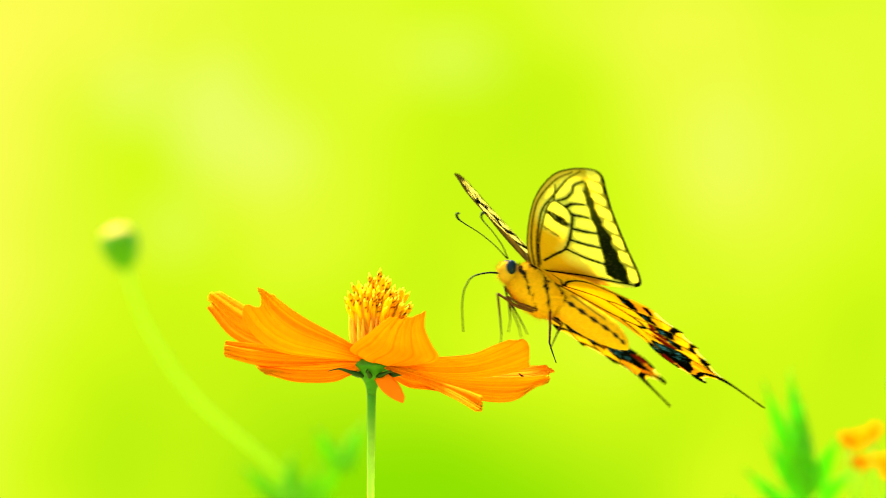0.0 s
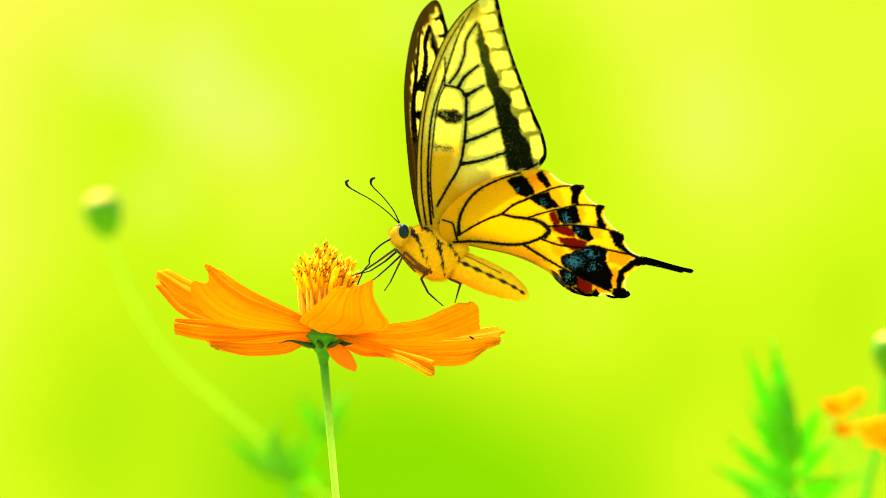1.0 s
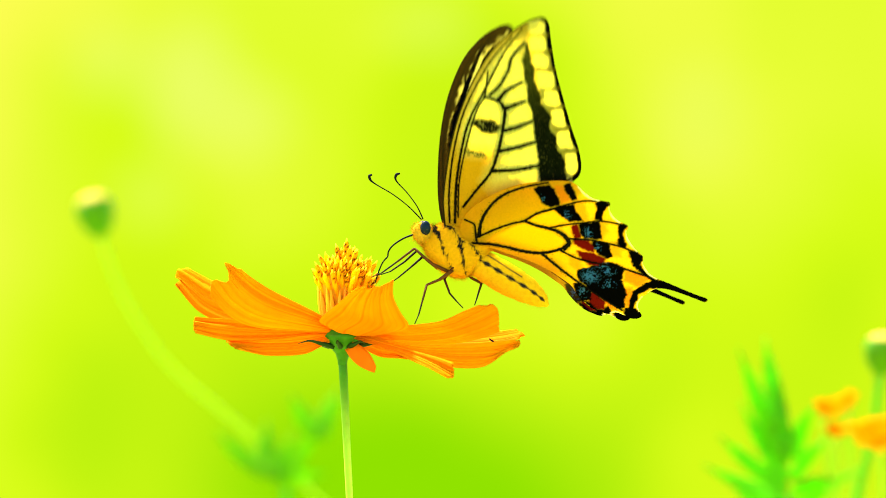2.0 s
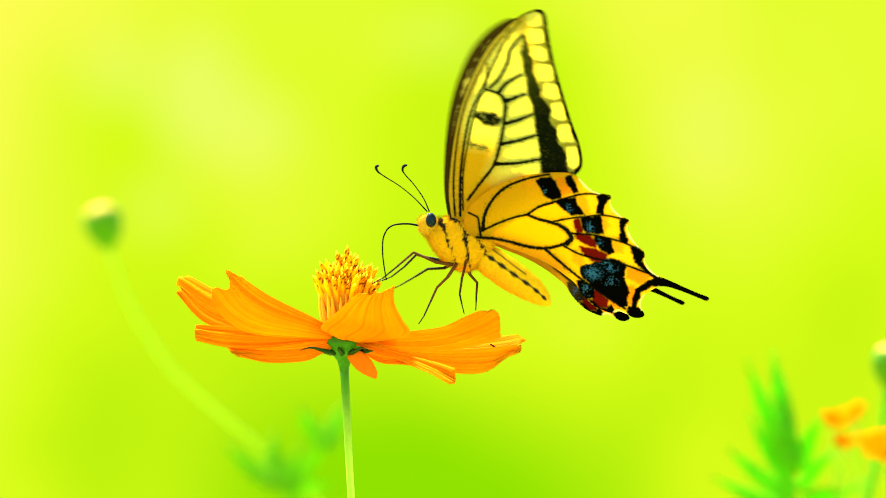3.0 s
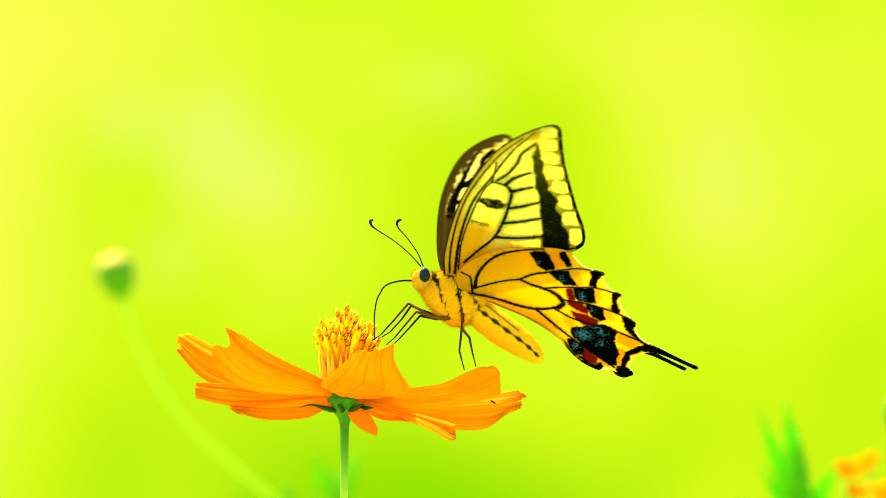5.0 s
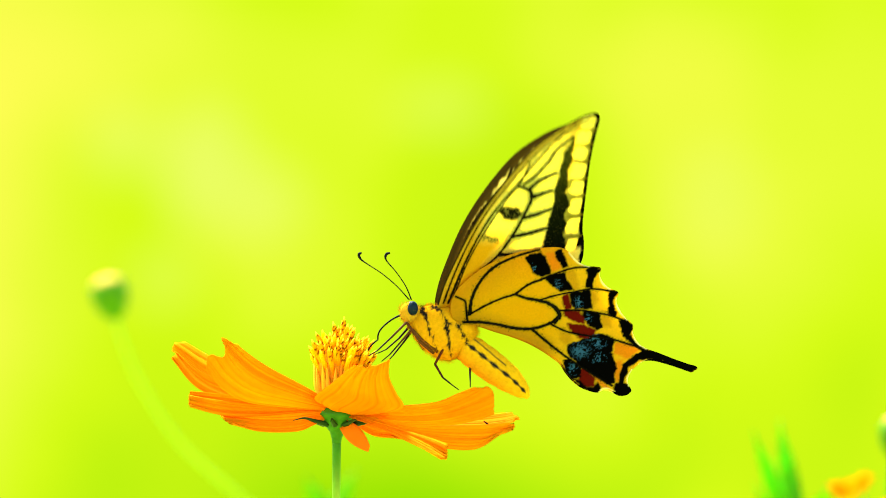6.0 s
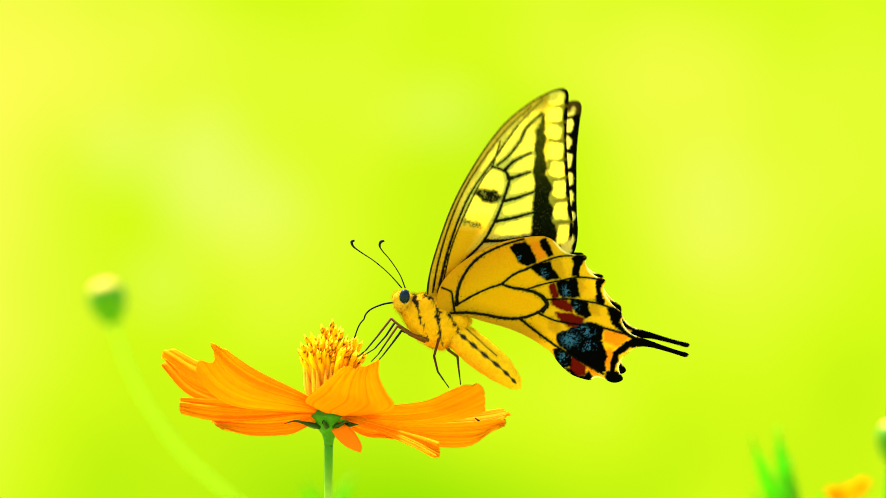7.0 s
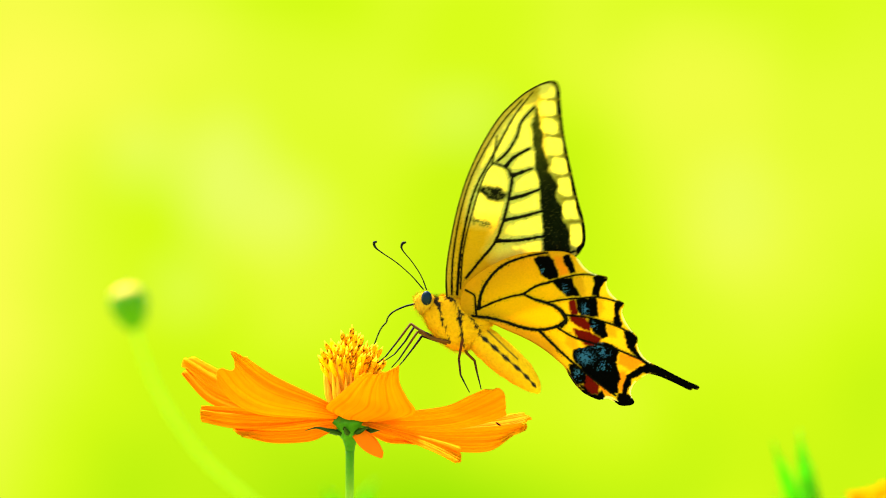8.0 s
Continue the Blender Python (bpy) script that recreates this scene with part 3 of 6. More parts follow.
HIND_BLACK = [
    [(13.89, 11.40), (14.84, 12.00), (16.64, 12.38), (17.68, 11.11), (18.26, 9.29), (18.38, 7.81), (15.83, 7.65), (14.82, 9.07)],
    [(19.33, 12.28), (20.76, 12.63), (21.44, 11.07), (21.61, 9.22), (20.70, 9.17), (19.89, 10.71)],
    [(17.21, 7.37), (18.76, 7.83), (21.11, 8.29), (22.56, 4.78), (20.53, 4.56), (18.49, 5.86)],
    [(25.39, 8.52), (26.66, 9.07), (28.21, 8.56), (27.31, 7.40), (26.54, 6.31), (26.46, 4.88), (25.26, 4.92), (25.39, 6.78)],
    [(21.79, 3.94), (23.81, 4.32), (26.08, 4.44), (26.19, 2.34), (26.04, 0.86), (23.31, 0.88), (22.12, 2.12)],
    [(29.43, 3.81), (30.35, 4.33), (31.41, 3.74), (30.44, 2.54), (30.37, 0.96), (30.71, -0.70), (29.26, -0.40), (29.45, 1.45)],
    [(24.44, 0.41), (26.36, 0.25), (27.76, -0.21), (28.06, -2.81), (27.09, -3.27), (25.52, -2.41), (24.64, -1.15)],
    [(31.32, -1.61), (32.81, -1.71), (33.91, -2.60), (33.31, -4.14), (34.12, -5.93), (35.46, -7.18), (38.82, -8.20), (41.62, -9.46), (44.44, -10.41), (46.22, -11.51), (45.39, -12.25), (40.47, -10.32), (37.11, -9.29), (34.86, -9.38), (33.02, -10.59), (32.01, -12.49), (31.70, -13.63), (30.55, -13.88), (31.70, -10.02), (33.65, -8.65), (35.34, -7.80), (33.51, -6.32), (31.82, -4.72), (31.50, -3.17)],
    [(21.07, -6.28), (22.72, -5.42), (26.56, -4.18), (28.77, -4.34), (30.33, -5.57), (29.60, -7.42), (29.85, -8.96), (30.45, -10.49), (29.84, -13.71), (28.69, -13.96), (26.85, -12.71), (25.28, -11.24), (23.69, -10.03), (21.58, -7.81)],
    [(20.44, -8.91), (21.55, -8.59), (23.94, -10.53), (23.26, -12.37), (21.96, -12.64), (20.75, -11.16)],
    [(30.12, -13.70), (31.71, -13.43), (33.12, -14.71), (33.55, -15.51), (32.39, -16.28), (30.87, -16.23), (29.96, -15.35)],
    [(25.06, -15.05), (26.89, -13.48), (27.31, -14.95), (26.32, -15.30)],
    [(21.98, -12.43), (23.37, -12.98), (24.50, -13.95), (26.15, -14.18), (25.79, -15.02), (23.64, -14.20)],
]
HIND_RED = [[(20.37, 3.49), (21.46, 3.93), (22.37, 1.09), (21.08, 0.91)],
            [(20.86, 0.90), (23.87, 0.64), (24.76, -0.36), (24.46, -1.94), (22.35, -1.32), (20.94, -0.30)],
            [(21.45, -1.89), (24.58, -2.25), (26.87, -3.39), (26.35, -5.28), (23.81, -4.68), (22.15, -3.42)],
            [(23.35, -11.07), (24.49, -10.66), (26.31, -12.48), (26.28, -14.02), (24.22, -13.96), (23.05, -12.89)]]
HIND_ORANGE = [[(17.53, 11.90), (19.33, 12.28), (20.54, 9.16), (18.66, 8.14)],
               [(30.45, -5.93), (32.67, -6.14), (35.24, -7.29), (32.74, -9.05), (29.98, -8.02)],
               [(30.05, -9.47), (31.85, -9.08), (31.07, -13.04), (30.14, -13.49)],
               [(25.30, -10.98), (28.67, -14.17), (30.04, -15.65), (27.87, -14.92), (26.29, -12.73)]]
HIND_OCHRE = [[(21.22, 8.30), (23.11, 8.61), (23.85, 4.85), (22.56, 4.78)], [(26.09, 4.33), (27.16, 4.49), (27.39, 2.40), (26.21, 0.76)], [(27.82, -0.31), (29.50, -0.65), (29.83, -2.99), (28.06, -2.81)], [(19.62, -2.73), (21.60, -3.40), (22.44, -5.17), (21.07, -6.18), (19.87, -4.90)]]
HIND_FRINGE = [[(22.20, 11.86), (23.84, 10.03), (25.85, 9.03)], [(27.91, 7.70), (28.40, 5.87), (29.67, 4.51)], [(30.93, 2.56), (31.27, 0.69), (32.75, -1.55)], [(33.86, -4.01), (34.56, -5.86), (36.24, -7.35)],
               [(39.4, -10.25), (38.22, -9.98), (36.08, -9.85), (34.83, -10.31)], [(33.43, -11.29), (32.60, -12.88), (32.76, -14.31)], [(29.84, -15.35), (28.33, -14.75), (27.31, -14.95)]]
HIND_BLUE = [([(23.69, -7.08)][0], 2.1, 1.9, 0.42), ([(27.12, -5.97)][0], 1.9, 1.2, 0.60), ([(22.11, -10.67)][0], 1.2, 1.5, 0.50), ([(25.44, -0.85)][0], 0.9, 1.1, 0.52), ([(23.59, 2.20)][0], 1.1, 1.5, 0.55),
             ([(19.82, 5.94)][0], 1.0, 1.4, 0.64), ([(15.65, 9.55)][0], 0.8, 1.6, 0.68), ([(26.29, -4.72)][0], 1.6, 0.9, 0.52), ([(27.08, -8.57)][0], 2.4, 1.6, 0.70)]

PALE, GOLD, INK = (0.91, 0.77, 0.13), (0.76, 0.40, 0.004), (0.0025, 0.0022, 0.0018)


def shaken(P, size, amount, seed):
    return P + amount * np.c_[fog(P[:, 0] / size + 50, P[:, 1] / size + 50, seed) - 0.5, fog(P[:, 0] / size + 90, P[:, 1] / size + 20, seed + 1) - 0.5]


def fore_tone(P, upper):
    speck = fog(P[:, 0] * 4 + 300, P[:, 1] * 4 + 300, 3)
    dust = fog(P[:, 0] * 5.5 + 100, P[:, 1] * 5.5 + 100, 61)
    Q = shaken(shaken(P, 1.2, 0.5, 11), 0.35, 0.35, 15)
    col = np.tile(np.array(PALE), (len(P), 1))
    col = over(col, GOLD, patch(Q, FORE_GOLD, 4.5, 0.8) * 0.98)
    d, _ = line_gap(P, curve(FORE_EDGE[1:10], 4))
    col = over(col, (0.72, 0.42, 0.02), np.clip(1.3 - d / 1.6, 0, 1) * 0.8)
    col = over(col, (0.80, 0.55, 0.03), np.clip((P[:, 1] - 36) / 5, 0, 1) * 0.5)
    rim, _ = line_gap(P, curve(FORE_EDGE[10:19], 6))
    band = patch(Q, FORE_BAND, 0.4, 0.12)
    outer = np.clip(1.6 - rim / 4.2, 0, 1) * np.clip((P[:, 1] - 9) / 3, 0, 1)
    col = over(col, (0.44, 0.30, 0.012), outer * 0.85)
    band_tone = np.array((0.008, 0.010, 0.003)) + np.clip((P[:, 1] - 22) / 14, 0, 1)[:, None] * np.array((0.07, 0.065, 0.004))
    hair = fog(P[:, 0] * 5 + P[:, 1] * 2.5 + 200, P[:, 1] * 1.2 - P[:, 0] * 0.6 + 200, 13)
    col = over(col, band_tone * (0.6 + 0.9 * hair)[:, None], band * np.clip(0.9 + 0.4 * speck, 0, 1))
    for (cx, cy), ra, rc in FORE_MOONS:
        r = (np.abs((Q[:, 0] - cx) / ra) ** 3.5 + np.abs((Q[:, 1] - cy + 0.12 * (Q[:, 0] - cx)) / rc) ** 3.5) ** (1 / 3.5)
        col = over(col, (0.92, 0.79, 0.13), np.clip((1.08 + 0.12 * speck - r) / 0.22, 0, 1) * 0.98)
    ragged = fog(P[:, 0] * 0.9 + 40, P[:, 1] * 0.9 + 70, 9)
    col = over(col, INK, np.clip((0.58 + 0.40 * ragged - rim) / 0.22, 0, 1))
    col = over(col, (0.014, 0.012, 0.004), patch(Q, FORE_SPOT, 0.9, 0.15) * np.clip(0.55 + speck, 0, 1))
    col = over(col, (0.06, 0.05, 0.01), patch(Q, FORE_DUST, 0.9) * (speck > 0.5) * 0.8)
    wide = 3.8 if upper else 1.0
    smear = np.full(len(P), 9.0)
    for line in FORE_RAYS:
        smear = np.minimum(smear, line_gap(P, curve(line, 3))[0])
    col = over(col, (0.30, 0.19, 0.010), np.clip(0.9 - smear / 0.45, 0, 1) * np.clip(1.3 - rim / 3.5, 0, 1) * (1 - band) * 0.8)
    for line, w0, w1 in FORE_VEINS:
        d, s = line_gap(P, curve(line, 5))
        w = (w0 + (w1 - w0) * s) * 0.52 * wide
        col = col * (1 - ((dust > 0.55 + 0.45 * np.clip(d / 1.0, 0, 1)) * 0.5 * np.clip(w0 * 2, 0, 1)))[:, None]
        col = over(col, INK, np.clip(1.0 - (d - w * (0.7 + 0.7 * speck)) / 0.13, 0, 1))
    d, _ = line_gap(P, curve(FORE_EDGE[1:11], 4))
    col = over(col, (0.03, 0.025, 0.005), np.clip((0.30 * wide * 1.2 - d) / 0.12, 0, 1))
    if upper:
        r = np.linalg.norm(P, axis=1)
        col = over(col, (0.065, 0.042, 0.004), np.clip((17.5 + 3 * ragged - r) / 3.0, 0, 1) * (0.85 + 0.15 * speck))
        outer = np.clip((5.6 - 0.09 * np.clip(P[:, 1] - 12, 0, 40) - rim) / 0.4, 0, 1) * np.clip((P[:, 1] - 7) / 2, 0, 1)
        col = over(col, INK, np.clip(patch(Q, np.asarray(FORE_BAND) + (-0.6, 0), 0.8) + outer, 0, 1))
        for (cx, cy), ra, rc in FORE_MOONS:
            r = (np.abs((Q[:, 0] - cx + 0.1) / ra) ** 3.5 + np.abs((Q[:, 1] - cy + 0.12 * (Q[:, 0] - cx)) / rc) ** 3.5) ** (1 / 3.5)
            col = over(col, (0.92, 0.79, 0.13), np.clip((0.95 - r) / 0.2, 0, 1))
        # dark tip and leading edge
        d, _ = line_gap(P, curve(FORE_EDGE[1:11], 4))
        col = over(col, (0.055, 0.034, 0.004), np.clip((1.7 + 0.05 * P[:, 1] * ragged - d) / 0.9, 0, 1))
        col = over(col, INK, patch(Q, FORE_SPOT, 0.3) + patch(Q, np.asarray(FORE_DUST) * 1.0, 0.3) - 0.0 > 0.5)
    return col


def hind_tone(P, upper):
    speck = fog(P[:, 0] * 4 + 300, P[:, 1] * 4 + 300, 23)
    dust = fog(P[:, 0] * 5.5 + 100, P[:, 1] * 5.5 + 100, 62)
    Q = shaken(shaken(P, 1.2, 0.45, 31), 0.35, 0.3, 35)
    col = np.tile(np.array((0.80, 0.455, 0.003)), (len(P), 1))
    col = over(col, (0.80, 0.50, 0.010), np.clip((P[:, 0] - 17) / 5, 0, 1) * 0.8)
    d, _ = line_gap(P, curve(HIND_EDGE[-7:], 4))
    col = over(col, (0.50, 0.25, 0.008), np.clip(1.2 - d / 3.0, 0, 1) * 0.8)
    d, _ = line_gap(P, curve(HIND_EDGE[1:8], 4))
    col = over(col, (0.70, 0.33, 0.006), np.clip(1.2 - d / 5.0, 0, 1) * 0.85)
    for poly in HIND_ORANGE:
        col = over(col, (0.78, 0.27, 0.006), patch(Q, poly, 0.5) * 0.9)
    for poly in HIND_OCHRE:
        col = over(col, (0.62, 0.32, 0.006), patch(Q, poly, 0.7) * 0.75)
    for poly in HIND_RED:
        col = over(col, (0.18, 0.008, 0.003), patch(Q, poly, 0.4, 0.1))
    black = np.zeros(len(P))
    for poly in HIND_BLACK:
        black = np.maximum(black, patch(Q, poly, 0.3, 0.08))
    col = over(col, INK, black)
    for (cx, cy), rx, ry, sparse in HIND_BLUE:
        r = np.hypot((P[:, 0] - cx) / rx, (P[:, 1] - cy) / ry)
        dots = fog(P[:, 0] * 5.5 + 200, P[:, 1] * 5.5 + 200, 41) + 0.3 * np.clip(1 - r, 0, 1)
        col = over(col, (0.05, 0.18, 0.35), np.clip(1.5 - r * 1.3, 0, 1) * (dots > sparse + 0.13 + 0.10 * np.clip(r, 0, 1)) * 0.8 * np.clip(black + 0.15, 0, 1))
    for line, w0, w1 in HIND_VEINS:
        d, s = line_gap(P, curve(line, 5))
        w = (w0 + (w1 - w0) * s) * 0.42 * (1.7 if upper else 1.0)
        col = col * (1 - ((dust > 0.55 + 0.45 * np.clip(d / 1.0, 0, 1)) * 0.6 * np.clip(w0 * 2, 0, 1)))[:, None]
        col = over(col, INK, np.clip(1.0 - (d - w * (0.7 + 0.7 * speck)) / 0.13, 0, 1))
    for line in HIND_FRINGE:
        d, s = line_gap(P, curve(line, 5))
        col = over(col, (0.92, 0.84, 0.34), np.clip((0.26 + 0.14 * np.sin(pi * s) - d) / 0.16, 0, 1) * 0.95)
    if upper:
        d, _ = line_gap(P, curve(HIND_EDGE[-9:], 4))
        col = over(col, (0.26, 0.14, 0.010), np.clip(1.3 - d / 4, 0, 1) * 0.4)
    return col


def wing(name, edge, tone_of, veins, far, parent, label, bend):
    """A wing as a thin two-layered membrane in its own plane (x, z), hinge at 0, with its veins."""
    ring = curve(np.vstack([edge, edge[:1]]), 6)[:-1]
    step = 0.16
    lo, hi = ring.min(0) - step, ring.max(0) + step
    nx, nz = [int(c) + 1 for c in (hi - lo) / step]
    gx, gz = np.meshgrid(np.arange(nx + 1), np.arange(nz + 1), indexing="ij")
    P = np.c_[gx.ravel() * step + lo[0], gz.ravel() * step + lo[1]]
    cx, cz = np.meshgrid(np.arange(nx), np.arange(nz), indexing="ij")
    mid = np.c_[(cx.ravel() + 0.5) * step + lo[0], (cz.ravel() + 0.5) * step + lo[1]]
    keep = inside(mid, ring)
    a = (cx.ravel() * (nz + 1) + cz.ravel())[keep]
    quads = np.c_[a, a + nz + 1, a + nz + 2, a + 1]
    used = np.unique(quads)
    index = np.full(len(P), -1)
    index[used] = np.arange(len(used))
    P, quads = P[used], index[quads]
    edges = {}
    for q in quads.tolist():
        for k in range(4):
            e = (q[k], q[(k + 1) % 4])
            if (e[1], e[0]) in edges:
                del edges[(e[1], e[0])]
            else:
                edges[e] = 1
    rim = np.unique(np.array(list(edges)).ravel())
    loop = np.vstack([ring, ring[:1]])
    best, near = np.full(len(rim), 1e9), P[rim].copy()
    for i in range(len(loop) - 1):
        s0, d = loop[i], loop[i + 1] - loop[i]
        s = np.clip(((P[rim] - s0) @ d) / (d @ d + 1e-12), 0, 1)
        q = s0 + s[:, None] * d
        g = np.linalg.norm(P[rim] - q, axis=1)
        hit = g < best
        best[hit], near[hit] = g[hit], q[hit]
    P[rim] = near
    out = 1.0 if far else -1.0          # the underside looks away from the body's middle

    def swell(Q):
        r = np.linalg.norm(Q, axis=1)
        y = bend * (r / 40.0) ** 2
        return out * (y + 0.10 * np.sin(Q[:, 0] * 0.35 + Q[:, 1] * 0.22))

    y = swell(P)
    pleat = np.zeros(len(P))
    for line, w0, w1 in veins:
        d, _ = line_gap(P, curve(line, 3))
        pleat = np.maximum(pleat, np.exp(-(d / 0.5) ** 2))
    y = y + out * 0.10 * pleat
    n = len(P)
    v = np.vstack([np.c_[P[:, 0], y + out * 0.05, P[:, 1]], np.c_[P[:, 0], y - out * 0.05, P[:, 1]]]) * MM
    faces = [tuple(q) for q in quads.tolist()] + [tuple(n + i for i in q[::-1]) for q in quads.tolist()]
    faces += [(e[1], e[0], n + e[0], n + e[1]) for e in edges]
    if far:
        faces = [q[::-1] for q in faces]
    ob = shape(name, v, faces, WING, parent, label, np.vstack([tone_of(P, False), tone_of(P, True)]))
    for line, w0, w1 in veins:
        c = curve(line, 4)
        yy = swell(c) + out * 0.10
        vv, ff = tube(np.c_[c[:, 0], yy, c[:, 1]] * MM, np.array([w0, (w0 + w1) / 2, w1]) * 0.22 * MM, 5)
        shape("vein", vv, ff, VEIN, ob)
    return ob


def loft(centres, ry, rz, n=20, spans=6):
    """A rounded body along centres with half-widths ry (across) and rz (up)."""
    c = curve(centres, spans)
    k = np.linspace(0, 1, len(c))
    src = np.linspace(0, 1, len(ry))
    a, b = np.interp(k, src, ry), np.interp(k, src, rz)
    v, f = [], []
    for i in range(len(c)):
        d = c[min(i + 1, len(c) - 1)] - c[max(i - 1, 0)]
        d = d / np.linalg.norm(d)
        up = np.array((-d[2], 0, d[0]))
        if up[2] < 0:
            up = -up
        for j in range(n):
            w = 2 * pi * j / n
            v.append(c[i] + np.array((0, 1, 0)) * a[i] * cos(w) + up * b[i] * sin(w))
    m = len(c)
    for i in range(m - 1):
        for j in range(n):
            j2 = (j + 1) % n
            f.append((i * n + j, i * n + j2, (i + 1) * n + j2, (i + 1) * n + j))
    f.append(tuple(range(n))[::-1])
    f.append(tuple((m - 1) * n + j for j in range(n)))
    return np.array(v), f


def fuzz(name, verts, count, length, lean, colour, seed, parent, label, shades=None):
    """Soft hair over a body: thin three-sided spikes that lean to the tail."""
    rs = np.random.RandomState(seed)
    mid = verts.mean(0)
    v, f, tone = [], [], []
    for i in range(count):
        k = rs.randint(len(verts))
        p = verts[k] + rs.normal(0, 0.25, 3)
        core = mid * 0.45 + verts[k] * 0.55
        core[1] = 0
        d = verts[k] - core
        d = d / (np.linalg.norm(d) + 1e-9) + np.array((lean, 0, -0.15)) + rs.normal(0, 0.16, 3)
        d /= np.linalg.norm(d)
        ln = length * rs.uniform(0.5, 1.2)
        a = np.cross(d, (0.3, 0.5, 0.8))
        a /= np.linalg.norm(a)
        b = np.cross(d, a)
        o = len(v)
        r = 0.018
        p = p - d * 0.2
        v += [p + a * r, p - a * r * 0.5 + b * r, p - a * r * 0.5 - b * r, p + d * ln]
        f += [(o, o + 1, o + 3), (o + 1, o + 2, o + 3), (o + 2, o, o + 3), (o, o + 2, o + 1)]
        c = np.array(colour) * rs.uniform(0.75, 1.15)
        tone += [c if shades is None else shades[k] * rs.uniform(0.75, 1.2)] * 4
    return tagged(shape(name, np.array(v) * MM, f, FUR, parent, label, np.array(tone), False), kind="stuff")


def jointed(p):
    """A line of straight limbs with short bends at the joints."""
    out = [p[0]]
    for i in range(1, len(p) - 1):
        out += [p[i] + (p[i - 1] - p[i]) * k for k in (0.5, 0.06)] + [p[i], p[i] + (p[i + 1] - p[i]) * 0.06]
    return np.array(out + [p[-1]])


def build_butterfly():
    root = new("swallowtail_butterfly")
    tagged(root, "yellow and black swallowtail butterfly feeding on an orange flower", "butterfly")
    P = [flank(*q) for q in [(-5.99, 0.64), (-4.07, -0.21), (-1.50, -1.39), (1.07, -2.57), (3.21, -3.75), (4.50, -4.71)]]
    v, f = loft(P, [1.2, 2.4, 3.0, 3.0, 2.5, 1.6], [1.8, 3.5, 4.8, 5.2, 4.4, 2.7], 72, 26)
    tone = np.tile((0.64, 0.285, 0.003), (len(v), 1))
    W = np.c_[v[:, 0] * cos(radians(YAW)) + abs(v[:, 1]) * sin(radians(YAW)), v[:, 2]]
    W = shaken(shaken(W, 0.5, 0.45, 17), 0.22, 0.5, 27)
    for line, w0, w1 in (([(-4.24, 2.26), (-3.41, 0.50), (-2.85, -1.63), (-2.12, -3.39), (-1.47, -5.16)], 0.62, 0.18), ([(0.34, -0.83), (0.76, -2.96), (1.02, -4.73), (1.29, -6.69)], 0.50, 0.34),
                         ([(-2.65, 2.66), (-1.03, 2.28), (-0.21, 0.94), (0.54, -0.29), (1.55, -0.72), (3.41, -0.74)], 0.42, 0.30), ([(2.45, -0.77), (3.57, -2.52), (4.58, -4.28)], 0.42, 0.30)):
        d, s = line_gap(W, curve(line, 5))
        tone = over(tone, (0.014, 0.011, 0.005), np.clip(((w0 + (w1 - w0) * s) * (0.62 + 0.25 * np.sin(s * 13)) - d) / 0.2 + 0.5, 0, 1))
    top = np.clip((v[:, 2] - 3.2) / 0.8, 0, 1)
    tone = over(tone, (0.08, 0.06, 0.02), top * 0.5)
    thorax = shape("thorax", v * MM, f, BODY, root, "furry golden thorax with black streaks", tone)
    fuzz("fur", v, 15000, 0.62, 0.9, (0.64, 0.285, 0.003), 3, thorax, "soft golden hair", tone)

    H = [flank(*q) for q in [(-8.35, 1.28), (-7.49, 1.39), (-6.42, 1.28), (-5.14, 0.64)]]
    v, f = loft(H, [0.7, 1.6, 1.9, 1.5], [0.9, 1.9, 2.2, 1.8], 20, 6)
    head = shape("head", v * MM, f, BODY, root, "", np.tile((0.52, 0.25, 0.008), (len(v), 1)))
    fuzz("fur", v, 1400, 0.75, 0.3, (0.60, 0.31, 0.014), 4, head, "soft golden hair")
    for sgn in (-1, 1):
        c = flank(*[(-6.53, 2.35)][0], 0) + np.array((0.55 * sgn * 0 + 0.35, 1.75 * sgn, 0))
        bm = bmesh.new()
        bmesh.ops.create_uvsphere(bm, u_segments=24, v_segments=16, radius=1.0)
        for q in bm.verts:
            q.co = Vector((q.co.x * 1.0, q.co.y * 0.75, q.co.z * 1.36)) + Vector(c)
            q.co *= MM
        me = bpy.data.meshes.new("eye")
        bm.to_mesh(me)
        bm.free()
        me.materials.append(EYE_GLOSS)
        me.polygons.foreach_set("use_smooth", [True] * len(me.polygons))
        eye = new("eye", me)
        eye.parent = head
        tagged(eye, "dark blue-black compound eye")
    for pts, y in (([(-6.64, 3.96), (-8.99, 6.53), (-11.77, 8.88), (-14.56, 10.70), (-15.84, 11.67), (-16.16, 12.52), (-15.63, 12.84)], -0.9), ([(-6.31, 3.96), (-7.39, 6.53), (-9.20, 9.20), (-10.70, 10.92), (-11.24, 11.88), (-11.02, 12.63), (-10.38, 12.84)], 0.9)):
        line = curve([flank(a, b, y) for a, b in pts], 6) * MM
        v, f = tube(line, np.array([0.13, 0.105, 0.10, 0.105, 0.13, 0.23, 0.29, 0.17]) * MM, 8)
        shape("antenna", v, f, BLACK, head, "thin black clubbed antenna")
    mouth, elbow = flank(*[(-7.92, 1.28)][0]), flank(*[(-14.56, 0.32)][0])
    line = curve([flank(a, b) - mouth for a, b in [(-7.92, 1.28), (-10.28, 1.71), (-12.63, 1.61), (-13.91, 1.07), (-14.56, 0.32)]], 6) * MM
